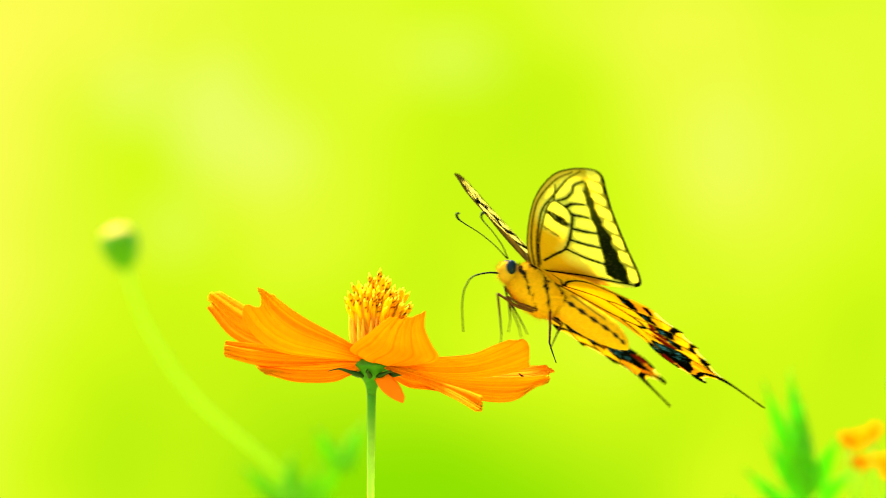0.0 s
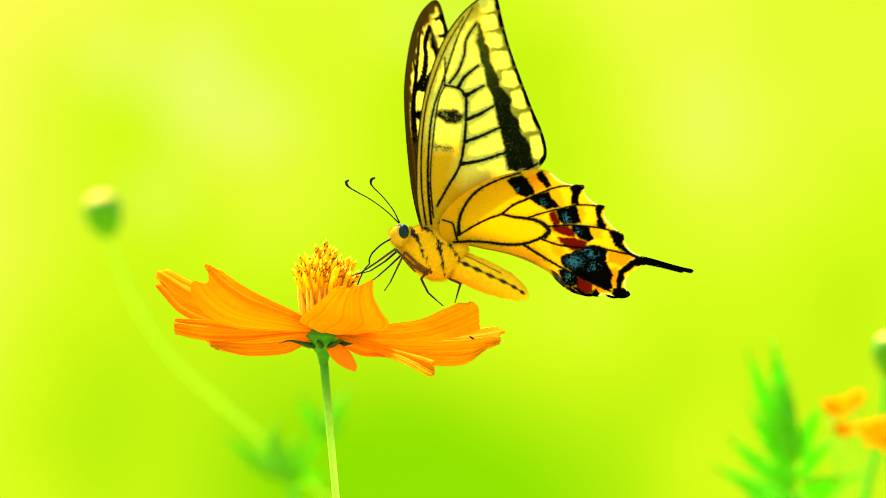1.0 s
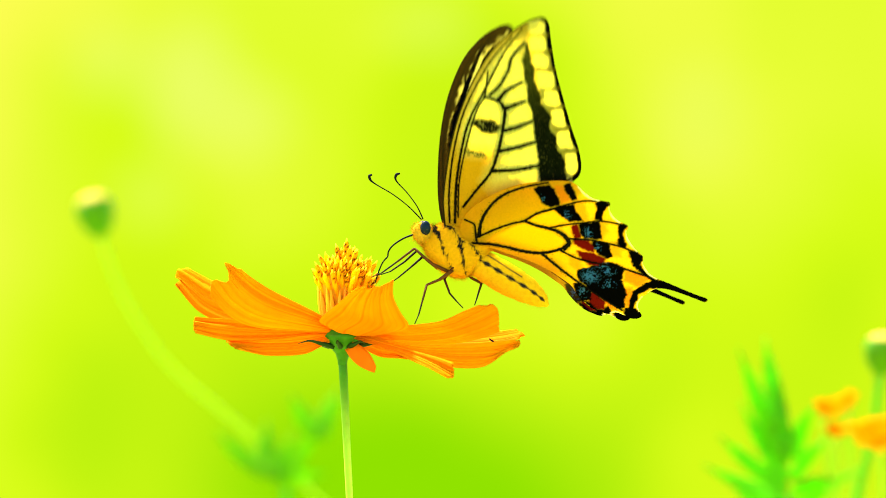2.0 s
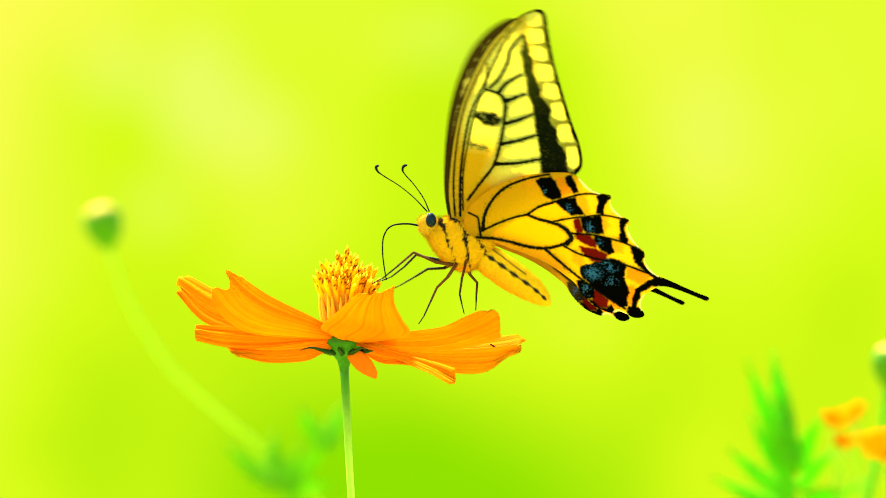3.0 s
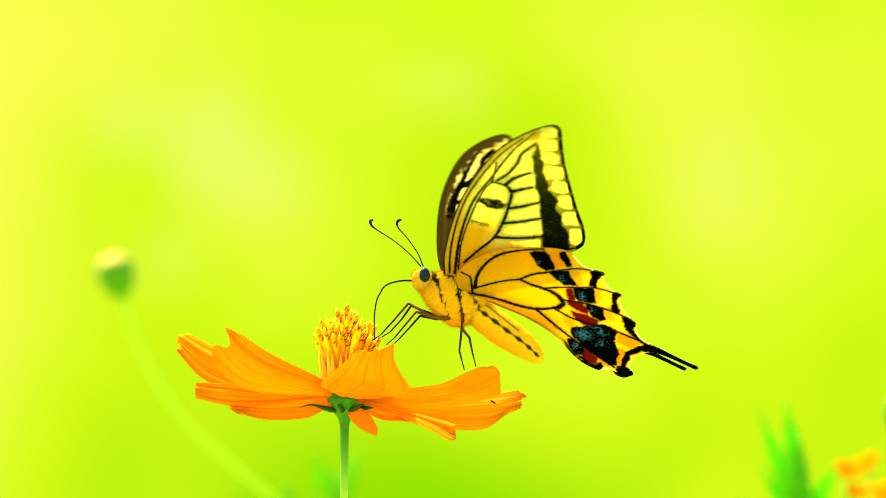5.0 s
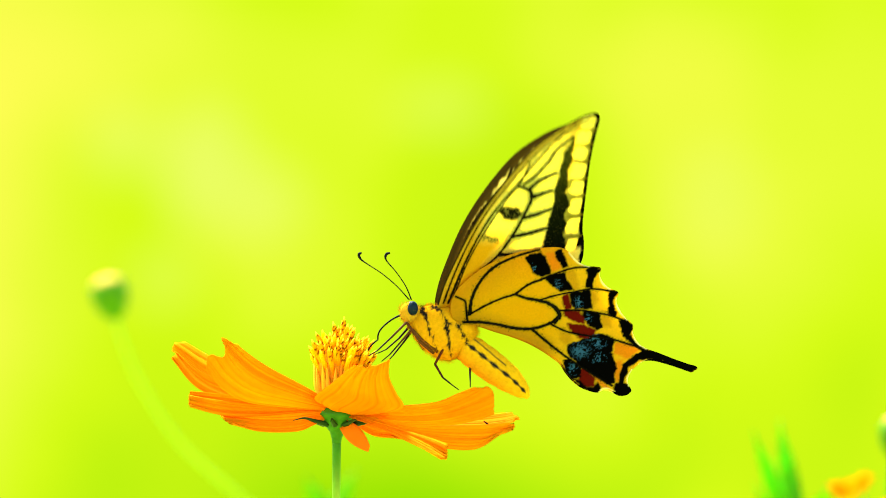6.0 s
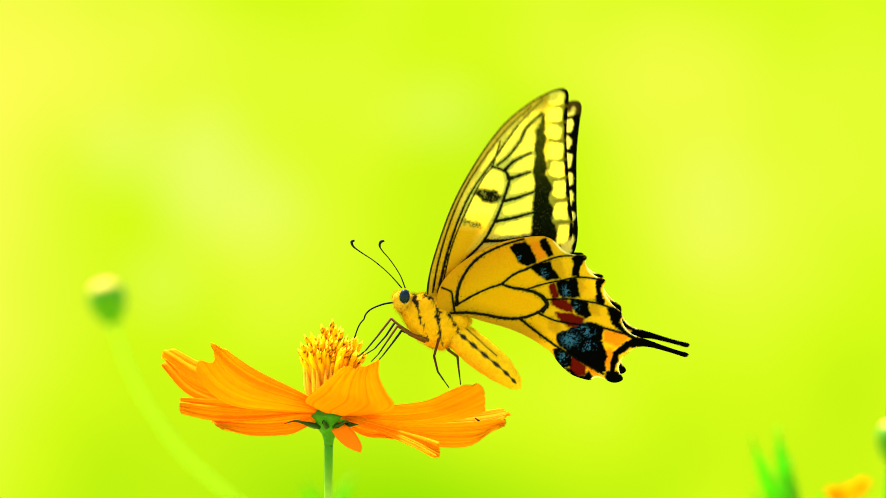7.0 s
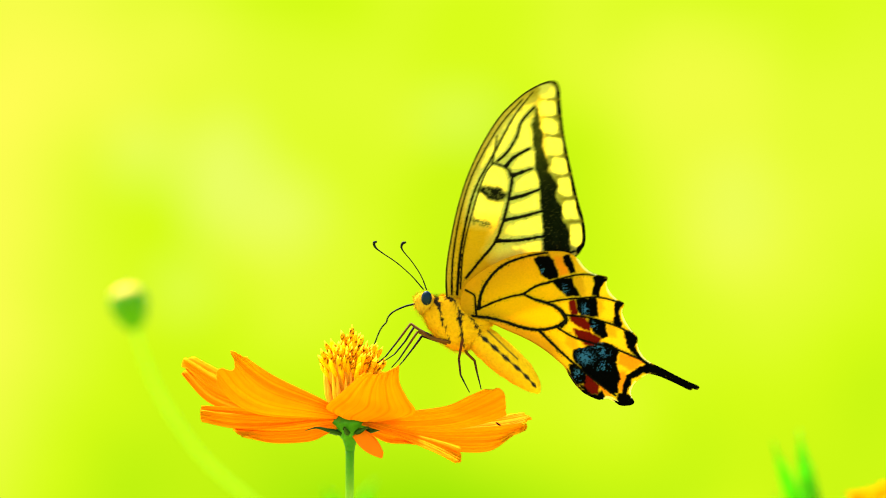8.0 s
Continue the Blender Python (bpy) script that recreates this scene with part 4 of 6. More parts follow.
    v, f = tube(line, np.array([0.20, 0.16, 0.14]) * MM, 8)
    proboscis = shape("proboscis", v, f, BLACK, root, "thin black feeding tube")
    proboscis.location = Vector(mouth) * MM
    line = curve([flank(a, b) - elbow for a, b in [(-14.56, 0.32), (-15.09, -1.18), (-15.20, -3.64), (-14.98, -6.10), (-14.56, -8.88)]], 6) * MM
    v, f = tube(line, np.array([0.14, 0.13, 0.11]) * MM, 8)
    tip = shape("tip", v, f, BLACK, proboscis)
    tip.location = Vector(elbow - mouth) * MM

    # abdomen, hinged behind the thorax
    hinge = flank(*[(3.43, -4.39)][0])
    A = [flank(*q) - hinge for q in [(2.78, -4.17), (5.35, -5.89), (8.78, -8.46), (12.31, -11.02), (14.77, -13.16), (15.95, -14.45)]]
    v, f = loft(A, [2.0, 2.5, 2.5, 2.1, 1.3, 0.3], [2.3, 2.85, 2.95, 2.5, 1.5, 0.3], 72, 26)
    axis_s = np.repeat(np.linspace(0, 1, len(v) // 72), 72)
    ring = 1 + 0.035 * np.abs(np.sin(axis_s * pi * 7.5))
    c = curve(A, 26)
    centre = np.repeat(c, 72, axis=0)
    v = centre + (v - centre) * ring[:, None]
    tone = np.tile((0.64, 0.30, 0.003), (len(v), 1))
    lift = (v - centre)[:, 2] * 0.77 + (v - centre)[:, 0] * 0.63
    # lower side darker orange, its shade put into the colour
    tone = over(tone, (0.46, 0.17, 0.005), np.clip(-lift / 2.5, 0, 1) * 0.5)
    stripe = np.abs(lift - (0.55 - 0.5 * axis_s)) - (0.44 - 0.16 * axis_s) * (0.75 + 0.38 * np.sin(axis_s * 50))
    tone = over(tone, (0.015, 0.012, 0.008), np.clip(0.5 - stripe / 0.25, 0, 1) * (axis_s > 0.06) * (axis_s < 0.86))
    stripe = np.abs(lift - (2.2 - 1.2 * axis_s)) - 0.12
    tone = over(tone, (0.03, 0.02, 0.008), np.clip(0.5 - stripe / 0.25, 0, 1) * (axis_s < 0.5))
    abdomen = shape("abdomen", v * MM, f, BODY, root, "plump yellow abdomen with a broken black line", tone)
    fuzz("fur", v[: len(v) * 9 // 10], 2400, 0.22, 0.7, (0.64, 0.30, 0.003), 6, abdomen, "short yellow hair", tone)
    abdomen.location = Vector(hinge) * MM

    wings = {}
    for far in (False, True):
        y = 0.9 if far else -0.9
        h = flank(*[(-0.86, 1.71)][0], -0.9)
        fw = wing("forewing", np.array(FORE_EDGE), fore_tone, FORE_VEINS, far, root, "pale yellow forewing with black veins and dark border band", 0.0)
        fw.location = Vector((h[0], y, h[2])) * MM
        h = flank(*[(1.07, -0.43)][0], -2.6)
        y = 2.6 if far else -2.6
        hw = wing("hindwing", np.array(HIND_EDGE), hind_tone, HIND_VEINS, far, root, "golden tailed hindwing with blue dusting and red spots", 0.6)
        hw.location = Vector((h[0], y, h[2])) * MM
        wings[far] = (fw, hw)

    # legs: a thigh hinged at the body, and a shin with its foot hinged at the knee
    legs = []
    for pts, y0, y1, hue, words in (
        ([(-1.93, -6.10), (-5.14, -5.24), (-8.99, -2.89), (-11.77, -6.10), (-14.13, -8.67), (-15.84, -9.85)], -1.6, -2.4, (0.30, 0.13, 0.008), "black foreleg with a golden thigh"),
        ([(-3.85, -5.46), (-6.42, -4.39), (-8.6, -3.3), (-10.4, -5.9), (-12.6, -8.3), (-14.6, -9.5)], 1.2, 0.2, (0.05, 0.03, 0.006), "black foreleg"),
        ([(-1.2, -5.89), (-4.6, -5.5), (-7.6, -4.5), (-9.6, -6.9), (-11.7, -9.4), (-13.2, -10.7)], -1.8, -1.6, (0.34, 0.15, 0.01), "thin middle leg with a golden thigh"),
        ([(1.6, -2.4), (0.9, -6.0), (0.50, -8.9), (0.35, -11.9), (0.95, -13.8), (1.55, -15.5)], -1.8, -5.0, (0.22, 0.06, 0.004), "reddish brown hind leg with a dark foot"),
        ([(0.2, -4.2), (1.2, -8.0), (2.55, -9.5), (2.95, -11.7), (3.35, -13.4), (3.70, -14.9)], 0.6, -4.0, (0.24, 0.11, 0.01), "pale brown hind leg with a dark foot"),
        ([(-0.6, -5.24), (-4.0, -5.9), (-7.0, -5.2), (-8.9, -7.4), (-11.0, -9.7), (-12.4, -11.0)], 1.4, -0.4, (0.06, 0.03, 0.006), "thin black middle leg"),
    ):
        line = np.array([flank(a, b, y0 + (y1 - y0) * i / (len(pts) - 1)) for i, (a, b) in enumerate(pts)])
        o, knee = line[0].copy(), line[2].copy()
        v, f = tube(jointed(line[:3] - o) * MM, np.array([0.36, 0.32, 0.24]) * MM, 7)
        leg = shape("leg", v, f, LEG, root, words, np.tile(np.array(hue) * (0.30, 0.22, 0.2), (len(v), 1)))
        leg.location = Vector(o) * MM
        v, f = tube(jointed(line[2:] - knee) * MM, np.array([0.24, 0.19, 0.17, 0.13, 0.10]) * MM, 7)
        far = np.array([Vector(q).length for q in v])
        dark = np.clip(far / far.max() / 0.35 - 0.6, 0, 1)[:, None]
        shin = shape("shin", v, f, LEG, leg, "", np.array(hue) * (0.25, 0.18, 0.2) * (1 - dark) + np.array((0.012, 0.010, 0.005)) * dark)
        shin.location = Vector(knee - o) * MM
        legs.append((leg, shin, o * MM, knee * MM, line[-1] * MM))
    return root, abdomen, wings, legs, (proboscis, tip)


# ---- plants behind ----
def spot(px, pz, depth):
    """A place by its bearing across (px) and height (pz) in the focus plane, at a depth behind it."""
    k = (1.2 + depth) / 1.2
    return Vector((px * k, depth, 0.85 + (pz - 0.85) * k))


def leaf_lobe(base, tip, width, parent, bow=0.0015, material=LEAF):
    base, tip = Vector(base), Vector(tip)
    axis = tip - base
    side = axis.cross(Vector((0.2, 1, 0.1))).normalized()
    side = Matrix.Rotation(0.5, 3, axis.normalized()) @ side
    up = side.cross(axis).normalized()
    g = np.zeros((12, 5, 3))
    for i in range(12):
        s = i / 11
        w = width * (0.25 + 0.75 * sin(pi * min(1, 0.15 + s * 0.95)) ** 0.8) * (1 - s ** 6)
        for j in range(5):
            t = j / 2 - 1
            g[i, j] = base + axis * s + side * (w * t * 0.5) + up * (bow * sin(pi * s) + abs(t) * width * 0.15)
    v, f = sheet(g, 0.0003)
    return shape("leaflet", v, f, material, parent)


def plant_stem(points, radii, parent, colour, name="stem"):
    p = np.array([np.array(q) for q in points])
    d = np.r_[0, np.cumsum(np.linalg.norm(np.diff(p, axis=0), axis=1))]
    s = np.unique(np.r_[d, np.linspace(0, min(d[-1], 0.12), 40), np.linspace(0, d[-1], 40)])
    q = np.c_[np.interp(s, d, p[:, 0]), np.interp(s, d, p[:, 1]), np.interp(s, d, p[:, 2])]
    for _ in range(14):
        q[1:-1] = (q[:-2] + 2 * q[1:-1] + q[2:]) / 4
    v, f = tube(q, radii, 8)
    return shape(name, v, f, STEM, parent, "", np.full((len(v), 3), colour))


def bud_on(root, c, size, lean):
    c = Vector(c)
    m = Matrix.Translation(c) @ Euler((0, radians(lean), 0)).to_matrix().to_4x4()
    prof = [(0, 0.26), (0.14, 0.62), (0.42, 0.98), (0.75, 1.14), (1.0, 0.98)]
    v, f = tube(curve([(0, 0, h * size * 2.1) for h, r in prof], 4), np.array([r * size for h, r in prof]), 16)
    b = shape("bud", [m @ q for q in v], f, BUD_GREEN, root, "green closed bud")
    for i in range(9):
        a = 2 * pi * i / 9
        d = Vector((cos(a), sin(a), 0))
        g = np.zeros((8, 5, 3))
        for r in range(8):
            for j in range(5):
                s, t = r / 7, j / 2 - 1
                side = Vector((-d.y, d.x, 0))
                g[r, j] = m @ (d * size * (0.76 + 0.14 * sin(pi * s) - 0.55 * s * s) + side * size * 0.40 * t * (1 - 0.6 * s) + Vector((0, 0, size * (2.02 + 0.50 * s))))
        v, f = sheet(g, 0.0003)
        shape("bud_petal", v, f, BUD_TOP, b, "pale yellow petal tip")
    return b


def far_bloom(root, c, size, seed, tilt):
    """An orange cosmos bloom behind: petals round a yellow disc."""
    rs = np.random.RandomState(seed)
    m = Matrix.Translation(Vector(c)) @ Euler([radians(q) for q in tilt]).to_matrix().to_4x4()
    v, f = tube([(0, 0, -0.2 * size), (0, 0, 0.05 * size), (0, 0, 0.25 * size)], np.array([0.12, 0.22, 0.14]) * size, 12)
    d = shape("disc", [m @ Vector(q) for q in v], f, FLORET, root, "yellow centre", np.full((len(v), 3), (0.85, 0.5, 0.02)))
    for i in range(8):
        a = 2 * pi * i / 8 + rs.uniform(-0.15, 0.15)
        dv, sd = Vector((cos(a), sin(a), 0)), Vector((-sin(a), cos(a), 0))
        g = np.zeros((10, 7, 3))
        lift = rs.uniform(0.55, 0.9)
        for r in range(10):
            for j in range(7):
                s, t = r / 9, j / 3 - 1
                w = 0.36 * sin(min(1, s * 1.2 + 0.12) * pi / 2)
                g[r, j] = m @ ((dv * (0.12 + s * (0.88 - 0.1 * t * t)) + sd * w * t + Vector((0, 0, lift * s + 0.06 * sin(t * 6) * s))) * size)
        v, f = sheet(g, 0.0003)
        shape("petal", v, f, SOFT_ORANGE, d)


def at(x, y, depth):
    """Metres across and up in the focus plane from bearings, at a depth."""
    return spot(x * MM, 0.85 + y * MM, depth)


def build_plants():
    # closed bud on a long slanting stem
    d = 0.42
    root = tagged(new("cosmos_bud"), "green cosmos bud with pale tip on a slanting stem", "flower bud")
    foot = at(15, -560, d)
    root.location = (foot.x, foot.y, 0)
    inv = -Vector(root.location)
    bud_on(root, at(-60.0, -3.9, d) + inv, 0.0045, -14)
    plant_stem([at(-60.2, -3.7, d) + inv, at(-57, -14, d) + inv, at(-48, -28, d) + inv, at(-31, -42, d) + inv, at(-12, -60, d) + inv, at(6, -84, d) + inv, at(14, -180, d) + inv, Vector((0, 0, 0))],
               np.array([0.00062, 0.00058, 0.00052, 0.0005, 0.0007, 0.0012]), root, (0.44, 0.63, 0.012))
    # feathery leaf plant with orange blooms
    d = 0.275
    root = tagged(new("cosmos_plant"), "feathery green cosmos leaves at the foot of orange blooms", "plant")
    foot = at(72, 0, d)
    root.location = (foot.x, foot.y, 0)
    inv = -Vector(root.location)
    crown = at(70.5, -53, d) + inv
    low = at(71, -90, d) + inv
    plant_stem([crown, low, Vector((0, 0, 0))], np.array([0.0010, 0.0014, 0.0022]), root, (0.06, 0.42, 0.004))
    for (bx, by), (tx, ty), w, dy in (((69.5, -46), (60.8, -25), 3.4, 0), ((69.4, -40), (65.8, -23), 3.4, 6), ((70, -47), (64.5, -33), 3.0, -3),
                                      ((70, -50), (61, -35), 3.0, 4), ((70, -52), (57, -41.5), 3.2, 0), ((70, -54), (54, -47), 3.0, 3), ((71, -46), (75, -36), 3.4, -2),
                                      ((71, -50), (78, -42), 3.0, 2), ((71, -53), (79, -50), 3.2, 0), ((70, -56), (60, -52), 3.2, -4), ((71, -57), (84, -48), 2.8, 5),
                                      ((70, -44), (68.4, -30), 2.6, 3)):
        leaf_lobe(at(bx, by, d) + inv, at(tx, ty, d + dy * MM) + inv, w * 1.3 * MM, root)
    # blooms beside it
    for i, (x, y, size, dd, tilt) in enumerate(((77.0, -37.6, 0.0034, 0.275, (22, 20, 0)), (81.3, -36.2, 0.0034, 0.29, (15, -25, 0)), (87.6, -43.8, 0.0071, 0.26, (18, -8, 0)), (78.9, -41.6, 0.0027, 0.275, (25, 10, 0)))):
        b = tagged(new("orange_bloom"), "small orange cosmos bloom among green leaves", "flower", "blooms beside the leaves")
        c = at(x, y, dd)
        b.location = (c.x, c.y, 0)
        far_bloom(b, (0, 0, c.z), size, 60 + i, tilt)
        plant_stem([Vector((0, 0, c.z - 0.001)), Vector((0.002, 0.003, c.z - 0.03)), Vector((-0.004, 0.002, c.z * 0.4)), Vector((0, 0, 0))], np.array([0.0006, 0.0006, 0.0012, 0.0016]), b, (0.34, 0.56, 0.012))
    c = at(87.5, -30.2, 0.275)
    root = tagged(new("cosmos_bud"), "green cosmos bud with pale tip above orange blooms", "flower bud")
    root.location = (c.x, c.y, 0)
    bud_on(root, (0, 0, c.z), 0.0039, 6)
    plant_stem([Vector((0, 0, c.z)), Vector((-0.001, 0, c.z - 0.012)), Vector((-0.006, 0, c.z - 0.03)), Vector((0.002, 0, c.z * 0.4)), Vector((0, 0, 0))], np.array([0.0009, 0.001, 0.001, 0.0014, 0.002]), root, (0.10, 0.42, 0.005))
    # low leaves further back
    d = 0.40
    root = tagged(new("cosmos_plant"), "soft green cosmos leaves low behind the flower", "plant")
    foot = at(-25, 0, d)
    root.location = (foot.x, foot.y, 0)
    inv = -Vector(root.location)
    crown = at(-25, -58, d) + inv
    plant_stem([at(-25, -52, d) + inv, crown, Vector((0, 0, 0))], np.array([0.0010, 0.0014, 0.0024]), root, (0.06, 0.42, 0.004))
    for (bx, by), (tx, ty), w, dy in (((-28.5, -49), (-38.5, -40.6), 3.4, 0), ((-28.5, -49.5), (-28.6, -38.4), 4.0, 6), ((-19, -42), (-24, -33.8), 3.6, -4), ((-18.5, -42), (-14.6, -32.6), 3.6, 4),
                                      ((-25, -50), (-18.3, -40), 3.0, 0), ((-27, -50), (-23.5, -41), 2.6, 3), ((-27, -51), (-17, -49), 3.0, 3)):
        leaf_lobe(at(bx, by, d) + inv, at(tx, ty, d + dy * MM) + inv, w * 1.28 * MM, root, material=LEAF_PALE)


FLOWER_X = -0.01715
STEM_FOOT = 0.7316

build_setting()
flower, flower_head, upper_stem, lower_stem = build_flower()
butterfly, abdomen, wings, legs, feeder = build_butterfly()
build_plants()


def motions():
    # the flower head nods and sways, its stem follows
    head_rows = [
        (0, -0.01336, 0.82710, 2.70), (0.1, -0.01506, 0.82612, 1.68), (0.2, -0.01639, 0.82583, 0.58), (0.3, -0.01736, 0.82554, -0.48),
        (0.4, -0.01797, 0.82544, -1.38), (0.5, -0.01935, 0.82653, -2.01), (0.6, -0.01927, 0.82587, -1.93), (0.7, -0.01959, 0.82618, -1.54),
        (0.8, -0.01974, 0.82652, -1.01), (0.9, -0.01955, 0.82623, -0.50), (1, -0.01943, 0.82656, -0.16), (1.1, -0.01831, 0.82647, 0.24),
        (1.2, -0.01725, 0.82700, 0.57), (1.3, -0.01640, 0.82708, 0.84), (1.4, -0.01612, 0.82756, 1.06), (1.5, -0.01524, 0.82752, 1.25),
        (1.6, -0.01424, 0.82675, 1.21), (1.7, -0.01388, 0.82636, 1.09), (1.8, -0.01402, 0.82638, 0.93), (1.9, -0.01416, 0.82642, 0.75),
        (2, -0.01431, 0.82645, 0.56), (2.1, -0.01445, 0.82649, 0.40), (2.2, -0.01459, 0.82652, 0.29), (2.3, -0.01475, 0.82655, 0.17),
        (2.4, -0.01489, 0.82658, 0.01), (2.5, -0.01503, 0.82662, -0.15), (2.6, -0.01517, 0.82665, -0.30), (2.7, -0.01532, 0.82669, -0.38),
        (2.8, -0.01546, 0.82671, -0.36), (2.9, -0.01477, 0.82707, -0.22), (3, -0.01551, 0.82734, 0.10), (3.1, -0.01507, 0.82701, 0.73),
        (3.2, -0.01484, 0.82736, 1.62), (3.3, -0.01431, 0.82652, 2.53), (3.4, -0.01481, 0.82618, 3.25), (3.5, -0.01484, 0.82657, 3.54),
        (3.6, -0.01494, 0.82527, 3.25), (3.7, -0.01545, 0.82596, 2.52), (3.8, -0.01628, 0.82575, 1.59), (3.9, -0.01684, 0.82547, 0.70),
        (4, -0.01738, 0.82580, 0.08), (4.1, -0.01823, 0.82470, -0.23), (4.2, -0.01832, 0.82461, -0.35), (4.3, -0.01826, 0.82480, -0.34),
        (4.4, -0.01820, 0.82499, -0.24), (4.5, -0.01814, 0.82517, -0.12), (4.6, -0.01810, 0.82536, -0.00), (4.7, -0.01804, 0.82556, 0.04),
        (4.8, -0.01798, 0.82574, 0.01), (4.9, -0.01793, 0.82593, -0.08), (5, -0.01788, 0.82612, -0.17), (5.1, -0.01782, 0.82631, -0.26),
        (5.2, -0.01776, 0.82650, -0.31), (5.3, -0.01771, 0.82669, -0.31), (5.4, -0.01794, 0.82649, -0.21), (5.5, -0.01820, 0.82731, 0.00),
        (5.6, -0.01822, 0.82681, 0.39), (5.7, -0.01810, 0.82716, 0.94), (5.8, -0.01800, 0.82643, 1.52), (5.9, -0.01807, 0.82621, 1.98),
        (6, -0.01807, 0.82726, 2.16), (6.1, -0.01687, 0.82719, 2.01), (6.2, -0.01685, 0.82732, 1.58), (6.3, -0.01721, 0.82720, 1.05),
        (6.4, -0.01739, 0.82778, 0.54), (6.5, -0.01792, 0.82776, 0.22), (6.6, -0.01755, 0.82763, 0.13), (6.7, -0.01767, 0.82761, 0.18),
        (6.8, -0.01747, 0.82774, 0.30), (6.9, -0.01804, 0.82770, 0.37), (7, -0.01921, 0.82788, 0.32), (7.1, -0.01846, 0.82741, 0.20),
        (7.2, -0.01885, 0.82769, -0.07), (7.3, -0.01911, 0.82763, -0.36), (7.4, -0.01942, 0.82757, -0.59), (7.5, -0.01950, 0.82780, -0.65),
        (7.6, -0.01868, 0.82773, -0.76), (7.7, -0.01893, 0.82759, -0.73), (7.8, -0.01920, 0.82744, -0.63), (7.9, -0.01894, 0.82711, -0.50),
        (8, -0.01935, 0.82765, -0.41),
    ]
    walk(flower_head, [(t, pose(x - FLOWER_X, 0, z, 0, nod, 0)) for t, x, z, nod in head_rows])
    lean_rows = [
        (0, 0), (0.5, -3), (1, -5.6), (1.5, -3.4), (2, -3.29), (2.5, -3.78), (3, -3.5), (3.5, 0.5), (4, 0), (4.5, -0.17), (5, -0.08), (5.5, 0),
        (6, 0), (6.5, 0), (7, 0), (7.5, 0), (8, 0),
    ]
    stem_rows, root_rows = [], []
    for t, x, z, nod in head_rows:
        lean = float(np.interp(t, [r[0] for r in lean_rows], [r[1] for r in lean_rows]))
        top = Vector((x - FLOWER_X, 0, z)) + Matrix.Rotation(radians(nod), 3, "Y") @ Vector((0, 0, -0.0035))
        low = top - Matrix.Rotation(radians(lean), 3, "Y") @ Vector((0, 0, 0.096))
        stem_rows.append((t, pose(*low, 0, lean, 0)))
        root_rows.append((t, pose(0, 0, 0, 0, math.degrees(math.atan2(low.x, low.z)), 0)))
    walk(upper_stem, stem_rows)
    walk(lower_stem, root_rows)
